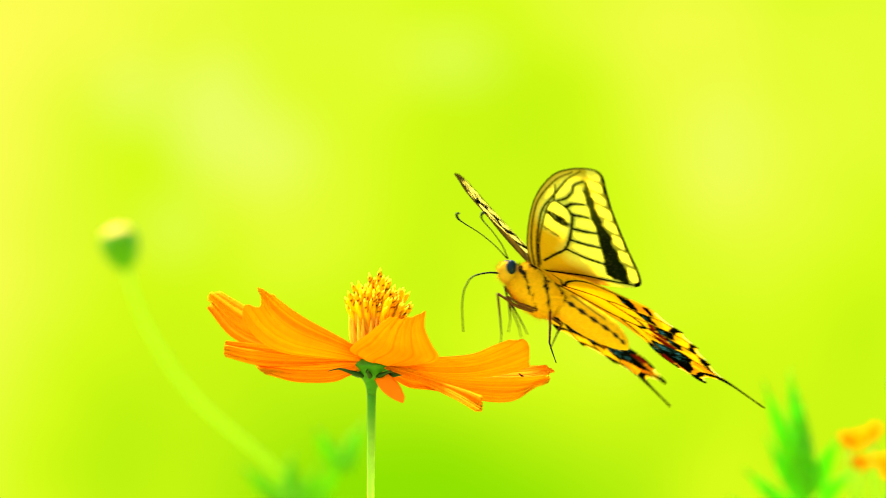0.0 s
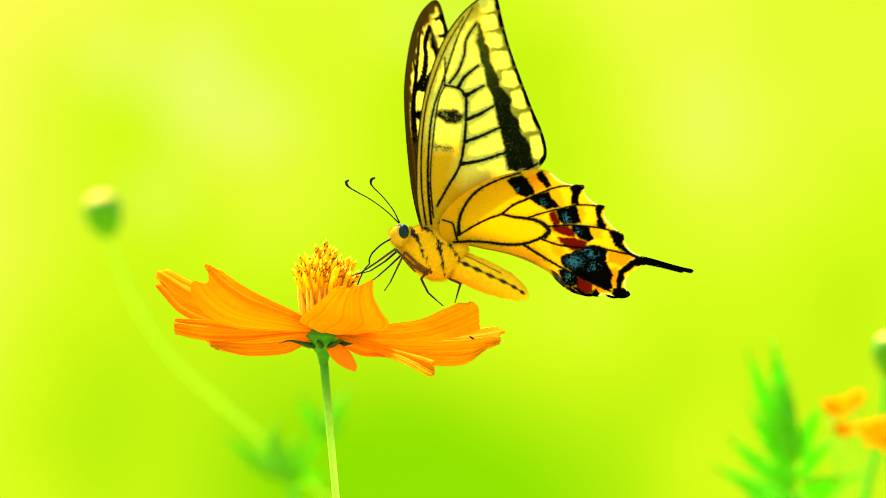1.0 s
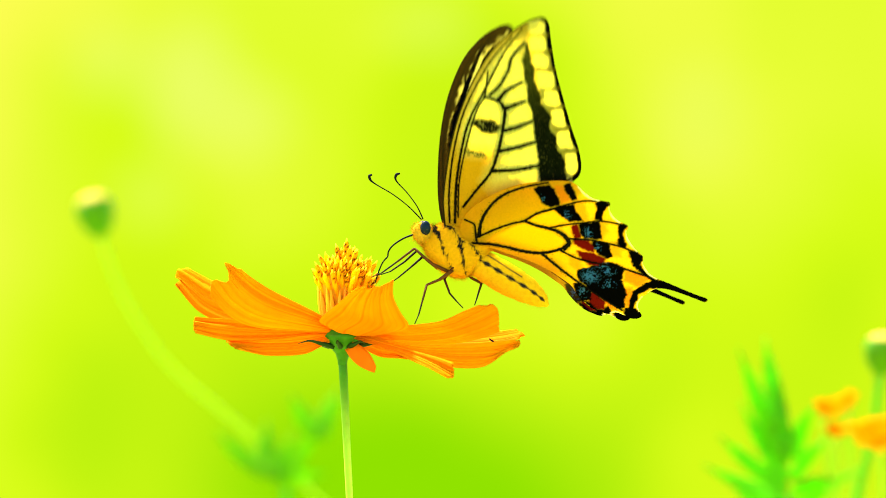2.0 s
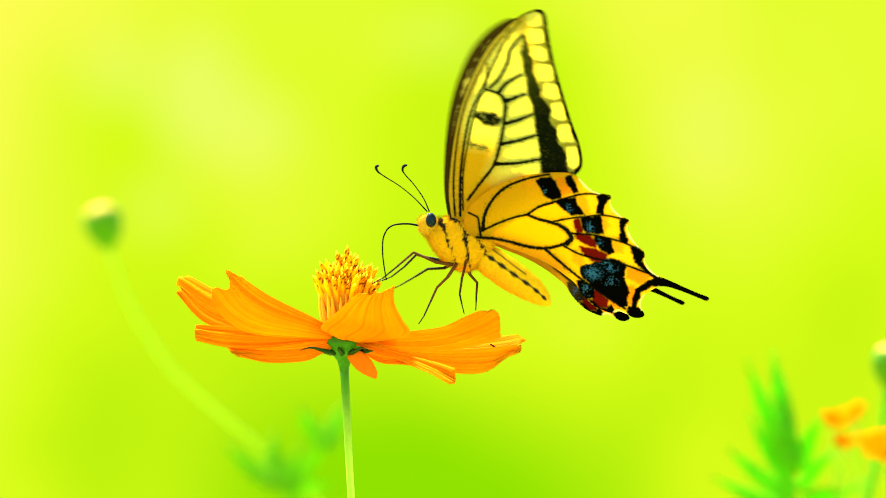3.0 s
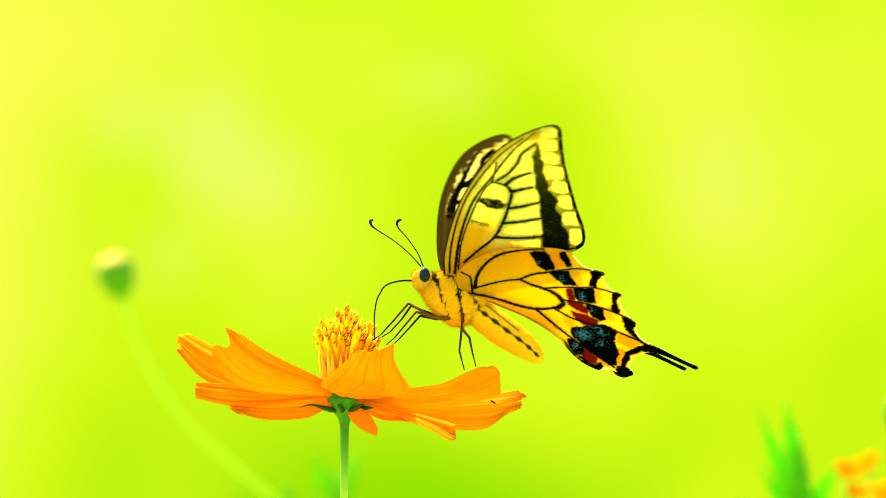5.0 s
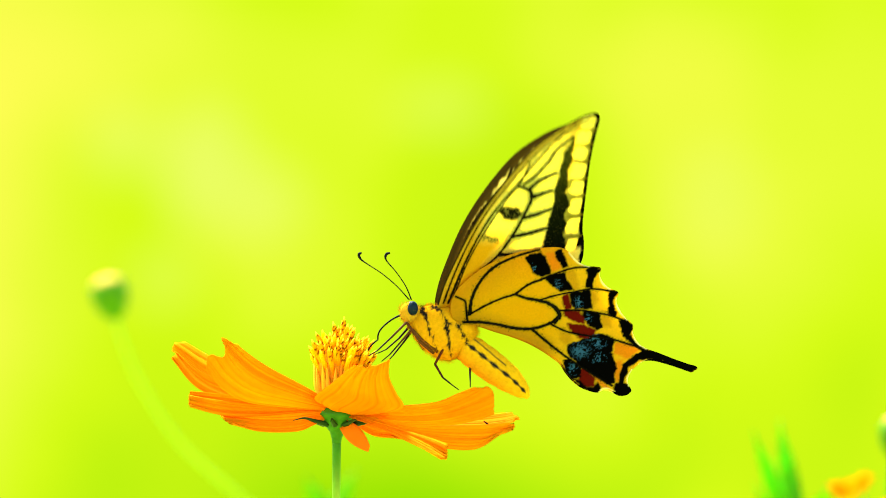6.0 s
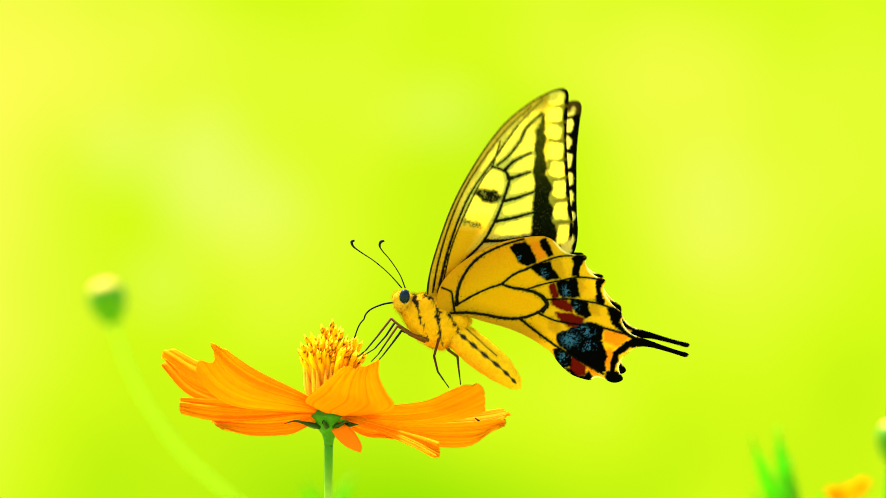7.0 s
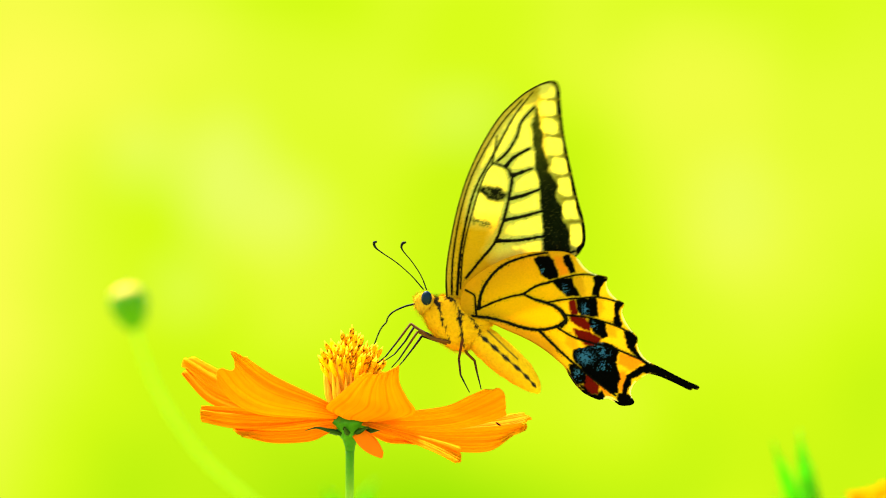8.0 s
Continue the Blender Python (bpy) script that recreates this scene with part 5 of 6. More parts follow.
    # the butterfly comes in, settles and feeds, wings beating
    body_rows = [
        (0, 0.01868, 0.84438, -1.4, 13.3, -2.6), (0.1, 0.01437, 0.84436, -0, 12.3, -0.1), (0.2, 0.01154, 0.84467, -2.1, 11.6, -3.8),
        (0.3, 0.00742, 0.84552, -4, 11.4, -7.4), (0.4, 0.00482, 0.84514, -3.1, 11.6, -5.8), (0.5, 0.00327, 0.84696, -4.2, 11.7, -7.9),
        (0.6, 0.00104, 0.8489, -6, 11.9, -11.2), (0.7, 0.00061, 0.8481, -5.2, 12.7, -9.6), (0.8, 0.00088, 0.84836, -3.8, 14, -7.1),
        (0.9, 0.00087, 0.84694, -5.8, 14.6, -10.8), (1, 0.00157, 0.8453, -4.7, 14.6, -8.7), (1.1, 0.00251, 0.845, -3.3, 13.9, -6),
        (1.2, 0.00311, 0.84596, -5.2, 12.9, -9.7), (1.3, 0.00466, 0.847, -3.8, 11.8, -7.1), (1.4, 0.00584, 0.84707, -3.1, 10.7, -5.8),
        (1.5, 0.00618, 0.84649, -4.8, 10.1, -9), (1.6, 0.00649, 0.84543, -5, 9.4, -9.3), (1.7, 0.00748, 0.84502, -3.2, 8.6, -6),
        (1.8, 0.00745, 0.84525, -2.9, 8.5, -5.4), (1.9, 0.00742, 0.84547, -2.6, 8.4, -4.9), (2, 0.00739, 0.8457, -2.4, 8.3, -4.4),
        (2.1, 0.00736, 0.84593, -2.1, 8.2, -3.9), (2.2, 0.00733, 0.84615, -1.8, 8.1, -3.3), (2.3, 0.0073, 0.84638, -1.5, 7.9, -2.8),
        (2.4, 0.00727, 0.84661, -1.2, 7.8, -2.3), (2.5, 0.00725, 0.84684, -0.9, 7.7, -1.8), (2.6, 0.00722, 0.84706, -0.7, 7.6, -1.2),
        (2.7, 0.00719, 0.84729, -0.4, 7.5, -0.7), (2.8, 0.00716, 0.84752, -0.1, 7.4, -0.2), (2.9, 0.00661, 0.84825, -1.7, 7, -3.2),
        (3, 0.00699, 0.84913, -0.8, 6.1, -1.5), (3.1, 0.00784, 0.84917, 1.4, 5.5, 2.7), (3.2, 0.00733, 0.84904, -0.3, 5.2, -0.6),
        (3.3, 0.00674, 0.84736, -2.1, 5.4, -3.9), (3.4, 0.00629, 0.8457, -1.4, 6.2, -2.5), (3.5, 0.00606, 0.84429, -1.5, 7.2, -2.8),
        (3.6, 0.00542, 0.84401, -2.8, 8.3, -5.2), (3.7, 0.00438, 0.84382, -2.2, 8.6, -4), (3.8, 0.0034, 0.84424, -2.2, 8.2, -4.1),
        (3.9, 0.00347, 0.84597, -3.1, 6.9, -5.7), (4, 0.00363, 0.84686, -2.5, 5.5, -4.6), (4.1, 0.00304, 0.84686, 0.3, 4.7, 0.6),
        (4.2, 0.00334, 0.84716, -0.3, 4.8, -0.5), (4.3, 0.00334, 0.8473, -0.3, 4.9, -0.5), (4.4, 0.00335, 0.84743, -0.3, 4.9, -0.5),
        (4.5, 0.00335, 0.84757, -0.3, 5, -0.5), (4.6, 0.00336, 0.84771, -0.3, 5.1, -0.6), (4.7, 0.00336, 0.84784, -0.3, 5.2, -0.6),
        (4.8, 0.00337, 0.84798, -0.3, 5.2, -0.6), (4.9, 0.00337, 0.84811, -0.3, 5.3, -0.6), (5, 0.00337, 0.84825, -0.3, 5.4, -0.6),
        (5.1, 0.00338, 0.84839, -0.3, 5.5, -0.6), (5.2, 0.00338, 0.84852, -0.3, 5.5, -0.6), (5.3, 0.00339, 0.84866, -0.3, 5.6, -0.6),
        (5.4, 0.00353, 0.84958, -0.9, 6.2, -1.8), (5.5, 0.0031, 0.84925, 0, 6.2, 0), (5.6, 0.00328, 0.84884, 2.2, 6.1, 4),
        (5.7, 0.00307, 0.84917, 1.2, 6, 2.3), (5.8, 0.0032, 0.84838, 0.7, 6, 1.3), (5.9, 0.00257, 0.8473, 0.7, 6.1, 1.3),
        (6, 0.00224, 0.8458, 0.2, 6.1, 0.4), (6.1, 0.002, 0.8457, -2.5, 5.9, -4.6), (6.2, 0.00175, 0.84593, -2.4, 4.8, -4.5),
        (6.3, 0.00146, 0.84673, -1.6, 3.3, -2.9), (6.4, 0.00259, 0.84891, -0.5, 1.8, -0.9), (6.5, 0.00204, 0.84856, -1.4, 0.4, -2.7),
        (6.6, 0.00147, 0.84659, -0.9, -0.6, -1.8), (6.7, 0.00118, 0.84664, -1.4, -1.2, -2.7), (6.8, 0.00073, 0.84751, -3, -1.7, -5.6),
        (6.9, 0.00133, 0.84885, -0.7, -1.9, -1.2), (7, 0.0014, 0.84893, 0.9, -2, 1.7), (7.1, 0.0013, 0.84971, 0.3, -2, 0.6),
        (7.2, 0.00136, 0.85002, -0.1, -1.9, -0.1), (7.3, 0.00143, 0.85006, 2, -1.6, 3.7), (7.4, 0.00168, 0.85037, 3.3, -0.9, 6.1),
        (7.5, 0.00181, 0.85122, 2.5, -0.1, 4.6), (7.6, 0.00146, 0.85113, 1.5, 0.6, 2.8), (7.7, 0.00115, 0.85008, 2.2, 0.9, 4),
        (7.8, 0.00106, 0.84991, 1.4, 1, 2.7), (7.9, 0.00098, 0.84995, 0.4, 1, 0.8), (8, 0.00133, 0.84951, 1.5, 1, 2.8),
    ]
    walk(butterfly, [(t, pose(x, 0, z, 0, turn, yaw)) for t, x, z, turn, yaw, bend in body_rows])
    a = abdomen.location.copy()
    walk(abdomen, [(t, pose(*a, 0, bend, 0)) for t, x, z, turn, yaw, bend in body_rows])
    # the feeding tube bends at its knee, or reaches straight into the flower
    bent = ((0, 0.8), (0.4, 0.3), (1.0, 0.1), (1.6, 0.1), (2.4, 0.6), (3.0, 1.0), (3.4, 0.15), (4.0, 0.35), (4.8, 0.6), (5.5, 1.0), (6.0, 0.0), (6.5, 0.1), (7.0, 0.45), (7.5, 1.0), (8.0, 0.35))
    for ob, most in ((feeder[0], -38), (feeder[1], 68)):
        o = ob.location.copy()
        walk(ob, [(t, pose(*o, 0, most * (1 - k), 0)) for t, k in bent])
    fore_rows = [
        (0, 49.1, 23.4, -42, 0.03, -0.03), (0.035, 46.31, 21.53, -39.1, 0.03, -0.02), (0.1, 9.3, -3.3, -0.5, 0.04, 0.06),
        (0.2, 39, 0.2, -20.8, 0.01, -0), (0.3, 21.5, 2.9, -27.4, -0.01, 0), (0.4, 25, -3.3, 11.5, 0.27, 0.24), (0.5, 52, -4.1, -12.8, 0, -0),
        (0.6, 35.8, 6.1, -43, -0.02, 0.01), (0.7, 15.1, -6.8, -36.2, 0.01, -0.03), (0.8, 52.6, 0.1, -3.1, 0.09, 0.01),
        (0.9, 39.8, 10.4, -30, -0.03, 0.01), (1, 11.4, -3.2, -31.2, -0.01, -0), (1.1, 41.6, -0.8, 4, 0.2, 0.07), (1.2, 52.7, 4, -25.3, 0.02, -0.01),
        (1.3, 17.2, -2.1, -28, -0.01, -0), (1.4, 23.3, -0.9, 1.6, 0.01, 0.01), (1.5, 54.6, -1.9, -12.4, -0.08, -0),
        (1.6, 23.4, -1.8, -28, -0.02, 0.01), (1.7, 12.7, -4.8, 3.6, 0.12, 0.12), (1.8, 33.8, 0.8, 18.3, 0.27, 0.17), (1.9, 47, -0.2, -2.6, 0.05, 0),
        (2, 25, 1.7, -18.2, -0.02, 0.01), (2.1, 8.8, 1.6, 3.6, 0.33, 0.36), (2.2, 33.1, -1.1, 22.2, 0.5, 0.38), (2.3, 44.8, -2.5, -20.8, -0.01, 0),
        (2.4, 18.9, -10.2, -13.2, 0.01, -0.01), (2.5, 23.8, -3, 15.3, 0.2, 0.16), (2.6, 41.4, -4.5, -11.9, -0.01, -0),
        (2.7, 30.8, -1.8, -16.7, 0.04, -0.02), (2.8, 42.7, -2.3, 1.4, -0, 0), (2.9, 44.5, 3.1, -24, 0.01, -0.01), (3, 24.5, 0.8, -21.6, -0.01, -0),
        (3.1, 36.4, 3.4, 15.7, 0.18, 0.08), (3.2, 51.5, -0.6, -12.5, -0.01, -0), (3.3, 24.2, 0.1, -15.4, -0.03, 0.01), (3.4, 6.5, 1, 3.4, 0.32, 0.47),
        (3.5, 33.2, -1.8, 13.9, 0.22, 0.13), (3.6, 36.8, -3.4, -21.4, -0.01, -0), (3.7, 0.5, -5.4, -7, 0.27, 0.56),
        (3.8, 40.1, -4.9, 14.8, 0.28, 0.16), (3.9, 48.4, -3.5, -21.5, -0.01, -0), (4, 30.3, -1.5, -27, -0.01, -0), (4.1, 27.3, -4.2, 12.3, 0.15, 0.1),
        (4.2, 45.4, -2.5, -3.5, -0.03, -0), (4.3, 39, -6.8, -19.1, 0.03, -0.01), (4.4, 16.6, -8, -9.5, 0.06, -0.04),
        (4.5, 24.7, -0.7, 15.7, 0.2, 0.11), (4.6, 51.1, -3.7, -8, -0.02, 0), (4.7, 40.2, -0.3, -23.6, 0.03, -0.02),
        (4.8, 17.2, -1.8, 6.1, 0.13, 0.04), (4.9, 32.8, 5.9, 12.8, 0.12, 0.03), (5, 47.8, 3.6, -11, -0.04, 0.01), (5.1, 25.5, 3.9, -15, -0.06, 0.03),
        (5.2, 18, -1.9, 13.9, 0.25, 0.21), (5.3, 48.1, -1.2, -6.6, 0, -0), (5.4, 42.2, 4.3, -23.8, 0.02, -0.01), (5.5, 16.5, 0.8, -12.8, -0.04, 0.01),
        (5.6, 33.8, 0.8, 18.3, 0.27, 0.17), (5.7, 47, -0.2, -2.6, 0.05, 0), (5.8, 25, 1.7, -18.2, -0.02, 0.01), (5.9, 8.8, 1.6, 3.6, 0.33, 0.36),
        (6, 33.1, -1.1, 22.2, 0.5, 0.38), (6.1, 44.8, -2.5, -20.8, -0.01, 0), (6.2, 18.9, -10.2, -13.2, 0.01, -0.01),
        (6.3, 23.8, -3, 15.3, 0.2, 0.16), (6.4, 41.4, -4.5, -11.9, -0.01, -0), (6.5, 30.8, -1.8, -16.7, 0.04, -0.02),
        (6.6, 17.2, -1.4, 16.9, 0.25, 0.24), (6.7, 47.7, -4.8, 4.6, 0.05, 0.01), (6.8, 39, -6.8, -19.1, 0.03, -0.01),
        (6.9, 16.6, -8, -9.5, 0.06, -0.04), (7, 24.7, -0.7, 15.7, 0.2, 0.11), (7.1, 51.1, -3.7, -8, -0.02, 0), (7.2, 40.2, -0.3, -23.6, 0.03, -0.02),
        (7.3, 17.2, -1.8, 6.1, 0.13, 0.04), (7.4, 32.8, 5.9, 12.8, 0.12, 0.03), (7.5, 47.8, 3.6, -11, -0.04, 0.01),
        (7.6, 25.5, 3.9, -15, -0.06, 0.03), (7.7, 18, -1.9, 13.9, 0.25, 0.21), (7.8, 44.2, -3.3, 10.2, 0.08, 0.02),
        (7.9, 40.4, 1.1, -16.2, -0.01, -0), (8, 18, -0.7, -10.8, 0, -0.01),
    ]
    hind_rows = [
        (0, 69.2, 27.1, -25, 0.64, 0.15), (0.035, 65.93, 25.01, -23.62, 0.66, 0.15), (0.1, 22.5, -2.7, -5.3, 0.86, 0.09),
        (0.2, 38.4, 2.6, -14, 0.56, 0.23), (0.3, 35.4, 4.5, -18.8, 0.27, 0.27), (0.4, 10.6, -6.1, -5.7, 0.59, 0.33),
        (0.5, 40.1, 3.3, -18.1, 0.43, 0.26), (0.6, 51.5, 8.3, -31.3, 0.77, 0.55), (0.7, 23.3, -3.9, -30.3, 0.58, 0.42),
        (0.8, 40.2, 3.4, -19.2, 0.81, 0.15), (0.9, 50.4, 7.9, -23.3, 0.82, 0.13), (1, 26.3, -1.8, -23.4, 0.69, 0.39),
        (1.1, 30.3, 0.9, -17.3, 0.62, 0.51), (1.2, 52.5, 5.9, -16.5, 0.2, 0.15), (1.3, 27.2, -2.1, -21.5, -0.02, 0.47),
        (1.4, 22.1, -1.7, -15.5, 0.17, 0.32), (1.5, 41.2, 3.1, -19.7, 0.49, 0.11), (1.6, 27.7, 0.6, -22.6, 0.32, 0.6),
        (1.7, -3.4, -7.4, -17.9, 0.32, 0.39), (1.8, 13.3, -0.4, -2.6, 0.12, 0.01), (1.9, 31.9, 3.1, -13, 0.21, -0.1),
        (2, 27.2, 3.1, -16.3, 0.22, 0.12), (2.1, 7.5, -3.4, 1.5, 0.61, 0.26), (2.2, 10.8, -3.2, -1.1, 0.89, 0.58),
        (2.3, 40.5, 1.4, -15.3, 0.23, 0.34), (2.4, 18.6, -5, -8.2, 0.41, 0.62), (2.5, 19.3, -8, -3.9, 0.73, 0.33), (2.6, 37.3, 2, -11.6, 0.12, 0.1),
        (2.7, 37.5, 2.1, -18.5, 0.19, 0.14), (2.8, 23.4, 1.7, -23.6, 0.33, 0.19), (2.9, 39.1, 7.2, -22.3, 0.13, 0.08),
        (3, 21.7, 2, -19.8, 0.07, -0.04), (3.1, 23.7, 2.3, -19.5, 0.37, -0.06), (3.2, 38.1, 3.6, -13.9, 0.31, -0.24),
        (3.3, 26.2, 1.8, -13.6, 0.37, 0.06), (3.4, 6.4, -3.2, -2.2, 0.65, 0.41), (3.5, 15.1, -2.6, 3.8, 0.4, 0.32),
        (3.6, 32, 1.7, -15.8, -0.09, 0.52), (3.7, 8.8, -5.5, -1.5, 0.45, 0.72), (3.8, 22, -4, -3.3, 0.79, 0.48), (3.9, 39.7, -0.6, -18.4, 0.41, 0.18),
        (4, 36.1, 1.3, -19.6, 0.46, 0.2), (4.1, 13.3, -3.8, -12.1, 0.38, 0.07), (4.2, 33.4, 0.8, -8.7, 0.02, -0.08),
        (4.3, 39, -0.6, -13.5, -0.14, 0.26), (4.4, 13.1, -3.8, -11.9, 0.33, 0.27), (4.5, 10.8, -5, -1.2, 0.18, 0.12),
        (4.6, 38.3, 1.6, -6.7, -0.17, -0.21), (4.7, 39.1, 3.3, -17.4, -0.28, -0.09), (4.8, 3.5, -2, -13, 0.29, 0.06),
        (4.9, 22.1, 2.4, -16.1, 0.1, 0.01), (5, 39.3, 7, -17, -0.25, -0.03), (5.1, 25.6, 4.1, -21.1, 0.03, 0.11), (5.2, 4.1, -2.8, -13.3, 0.09, 0.12),
        (5.3, 36.2, 1.5, -11.2, -0.01, -0.16), (5.4, 38.9, 7, -19.7, 0.08, 0.05), (5.5, 6, 0, -19.5, 0.06, 0.05), (5.6, 13.3, -0.4, -2.6, 0.12, 0.01),
        (5.7, 31.9, 3.1, -13, 0.21, -0.1), (5.8, 27.2, 3.1, -16.3, 0.22, 0.12), (5.9, 7.5, -3.4, 1.5, 0.61, 0.26), (6, 10.8, -3.2, -1.1, 0.89, 0.58),
        (6.1, 40.5, 1.4, -15.3, 0.23, 0.34), (6.2, 18.6, -5, -8.2, 0.41, 0.62), (6.3, 19.3, -8, -3.9, 0.73, 0.33), (6.4, 37.3, 2, -11.6, 0.12, 0.1),
        (6.5, 37.5, 2.1, -18.5, 0.19, 0.14), (6.6, 14.1, -7.1, 4.8, 0.67, 0.16), (6.7, 34.9, 0.6, -5.3, 0.19, 0.31),
        (6.8, 39, -0.6, -13.5, -0.14, 0.26), (6.9, 13.1, -3.8, -11.9, 0.33, 0.27), (7, 10.8, -5, -1.2, 0.18, 0.12),
        (7.1, 38.3, 1.6, -6.7, -0.17, -0.21), (7.2, 39.1, 3.3, -17.4, -0.28, -0.09), (7.3, 3.5, -2, -13, 0.29, 0.06),
        (7.4, 22.1, 2.4, -16.1, 0.1, 0.01), (7.5, 39.3, 7, -17, -0.25, -0.03), (7.6, 25.6, 4.1, -21.1, 0.03, 0.11),
        (7.7, 4.1, -2.8, -13.3, 0.09, 0.12), (7.8, 26.2, 2.3, -4, -0.03, 0.21), (7.9, 31.9, 5, -14.9, 0, 0.19), (8, 14.6, 1.8, -16.6, 0.25, 0.17),
    ]
    # feet keep their hold on the flower, and hang loose before the landing
    def body_at(r):
        return pose(r[1], 0, r[2], 0, r[3], r[4])

    def head_at(r):
        return pose(r[1], 0, r[2], 0, r[3], 0)

    # footholds over time: on the flower (its own space), or in the air (the butterfly's space), in mm
    rest = 55
    air, flower_hold = "air", "flower"
    footholds = [
        [(0.0, air, (-9.0, -2.5, -12.4)), (0.15, air, (-9.5, -2.5, -11.0)), (0.4, flower_hold, None)],
        [(0.0, air, (-6.5, 1.0, -10.0)), (0.2, air, (-9.0, 1.0, -9.0)), (0.5, flower_hold, None)],
        [(0.0, air, (-4.7, -2.0, -11.0)), (0.1, air, (-6.5, -2.0, -12.6)), (0.3, flower_hold, (20.3, -7, 7.6)), (0.6, flower_hold, (21.0, -7, 6.6)), (0.8, flower_hold, (13.2, -9, 5.6)), (0.9, flower_hold, (13.2, -9, 5.0)), (1.0, air, (-11.0, -2.0, -8.5)), (1.1, flower_hold, (13.3, -9, 4.0)),
         (1.5, flower_hold, (13.6, -9, 3.6)), (2.8, flower_hold, (13.6, -9, 3.2)), (3.0, flower_hold, (13.4, -9, 3.4)), (3.1, flower_hold, None), (3.5, flower_hold, None),
         (3.6, flower_hold, (12.0, -9, 6.2)), (4.0, flower_hold, (12.3, -9, 7.6)), (4.15, flower_hold, None)],
        [(0.0, air, (2.0, -3.0, -22.8)), (0.1, air, (6.6, -3.0, -20.0)), (0.2, air, (6.1, -3.0, -14.3)), (0.32, flower_hold, None)],
        [(0.0, air, (1.0, -2.0, -13.0)), (0.2, air, (3.0, -2.0, -14.0)), (0.35, flower_hold, None)],
        [(0.0, air, (-3.0, 0.0, -10.5)), (0.2, air, (-5.0, 0.0, -11.5)), (0.5, flower_hold, None), (0.65, flower_hold, (15.6, -7, 5.6)), (0.9, flower_hold, (15.5, -7, 5.2)), (1.0, flower_hold, None), (1.1, flower_hold, (15.4, -7, 4.8)), (1.4, flower_hold, (15.4, -7, 4.6)), (1.6, flower_hold, None)],
    ]
    for (leg, shin, hip, knee, foot), holds in zip(legs, footholds):
        hip, knee, foot = Vector(hip), Vector(knee), Vector(foot)
        held = head_at(head_rows[rest]).inverted() @ body_at(body_rows[rest]) @ foot
        upper, lower = (knee - hip).length, (foot - knee).length
        leg_rows, shin_rows = [], []
        for hr, br in zip(head_rows, body_rows):
            spots = []
            for t, space, q in holds:
                p = held if q is None else Vector(q) * MM
                spots.append(p if space == air else body_at(br).inverted() @ head_at(hr) @ p)
            k = [float(np.interp(br[0], [h[0] for h in holds], [p[i] for p in spots])) for i in range(3)]
            aim = Vector(k) - hip
            reach = min(max(aim.length, abs(upper - lower) * 1.02), (upper + lower) * 0.995)
            # the knee bends in the plane of its resting bend
            turn = (foot - hip).rotation_difference(aim)
            way = aim.normalized()
            side = turn @ (knee - hip)
            side = (side - way * side.dot(way)).normalized()
            along = (upper ** 2 - lower ** 2 + reach ** 2) / (2 * reach)
            new_knee = way * along + side * math.sqrt(max(0.0, upper ** 2 - along ** 2))
            thigh_turn = (knee - hip).rotation_difference(new_knee)
            shin_turn = (foot - knee).rotation_difference(thigh_turn.inverted() @ (way * reach - new_knee))
            leg_rows.append((br[0], Matrix.Translation(hip) @ thigh_turn.to_matrix().to_4x4()))
            shin_rows.append((br[0], Matrix.Translation(knee - hip) @ shin_turn.to_matrix().to_4x4()))
        walk(leg, leg_rows)
        walk(shin, shin_rows)
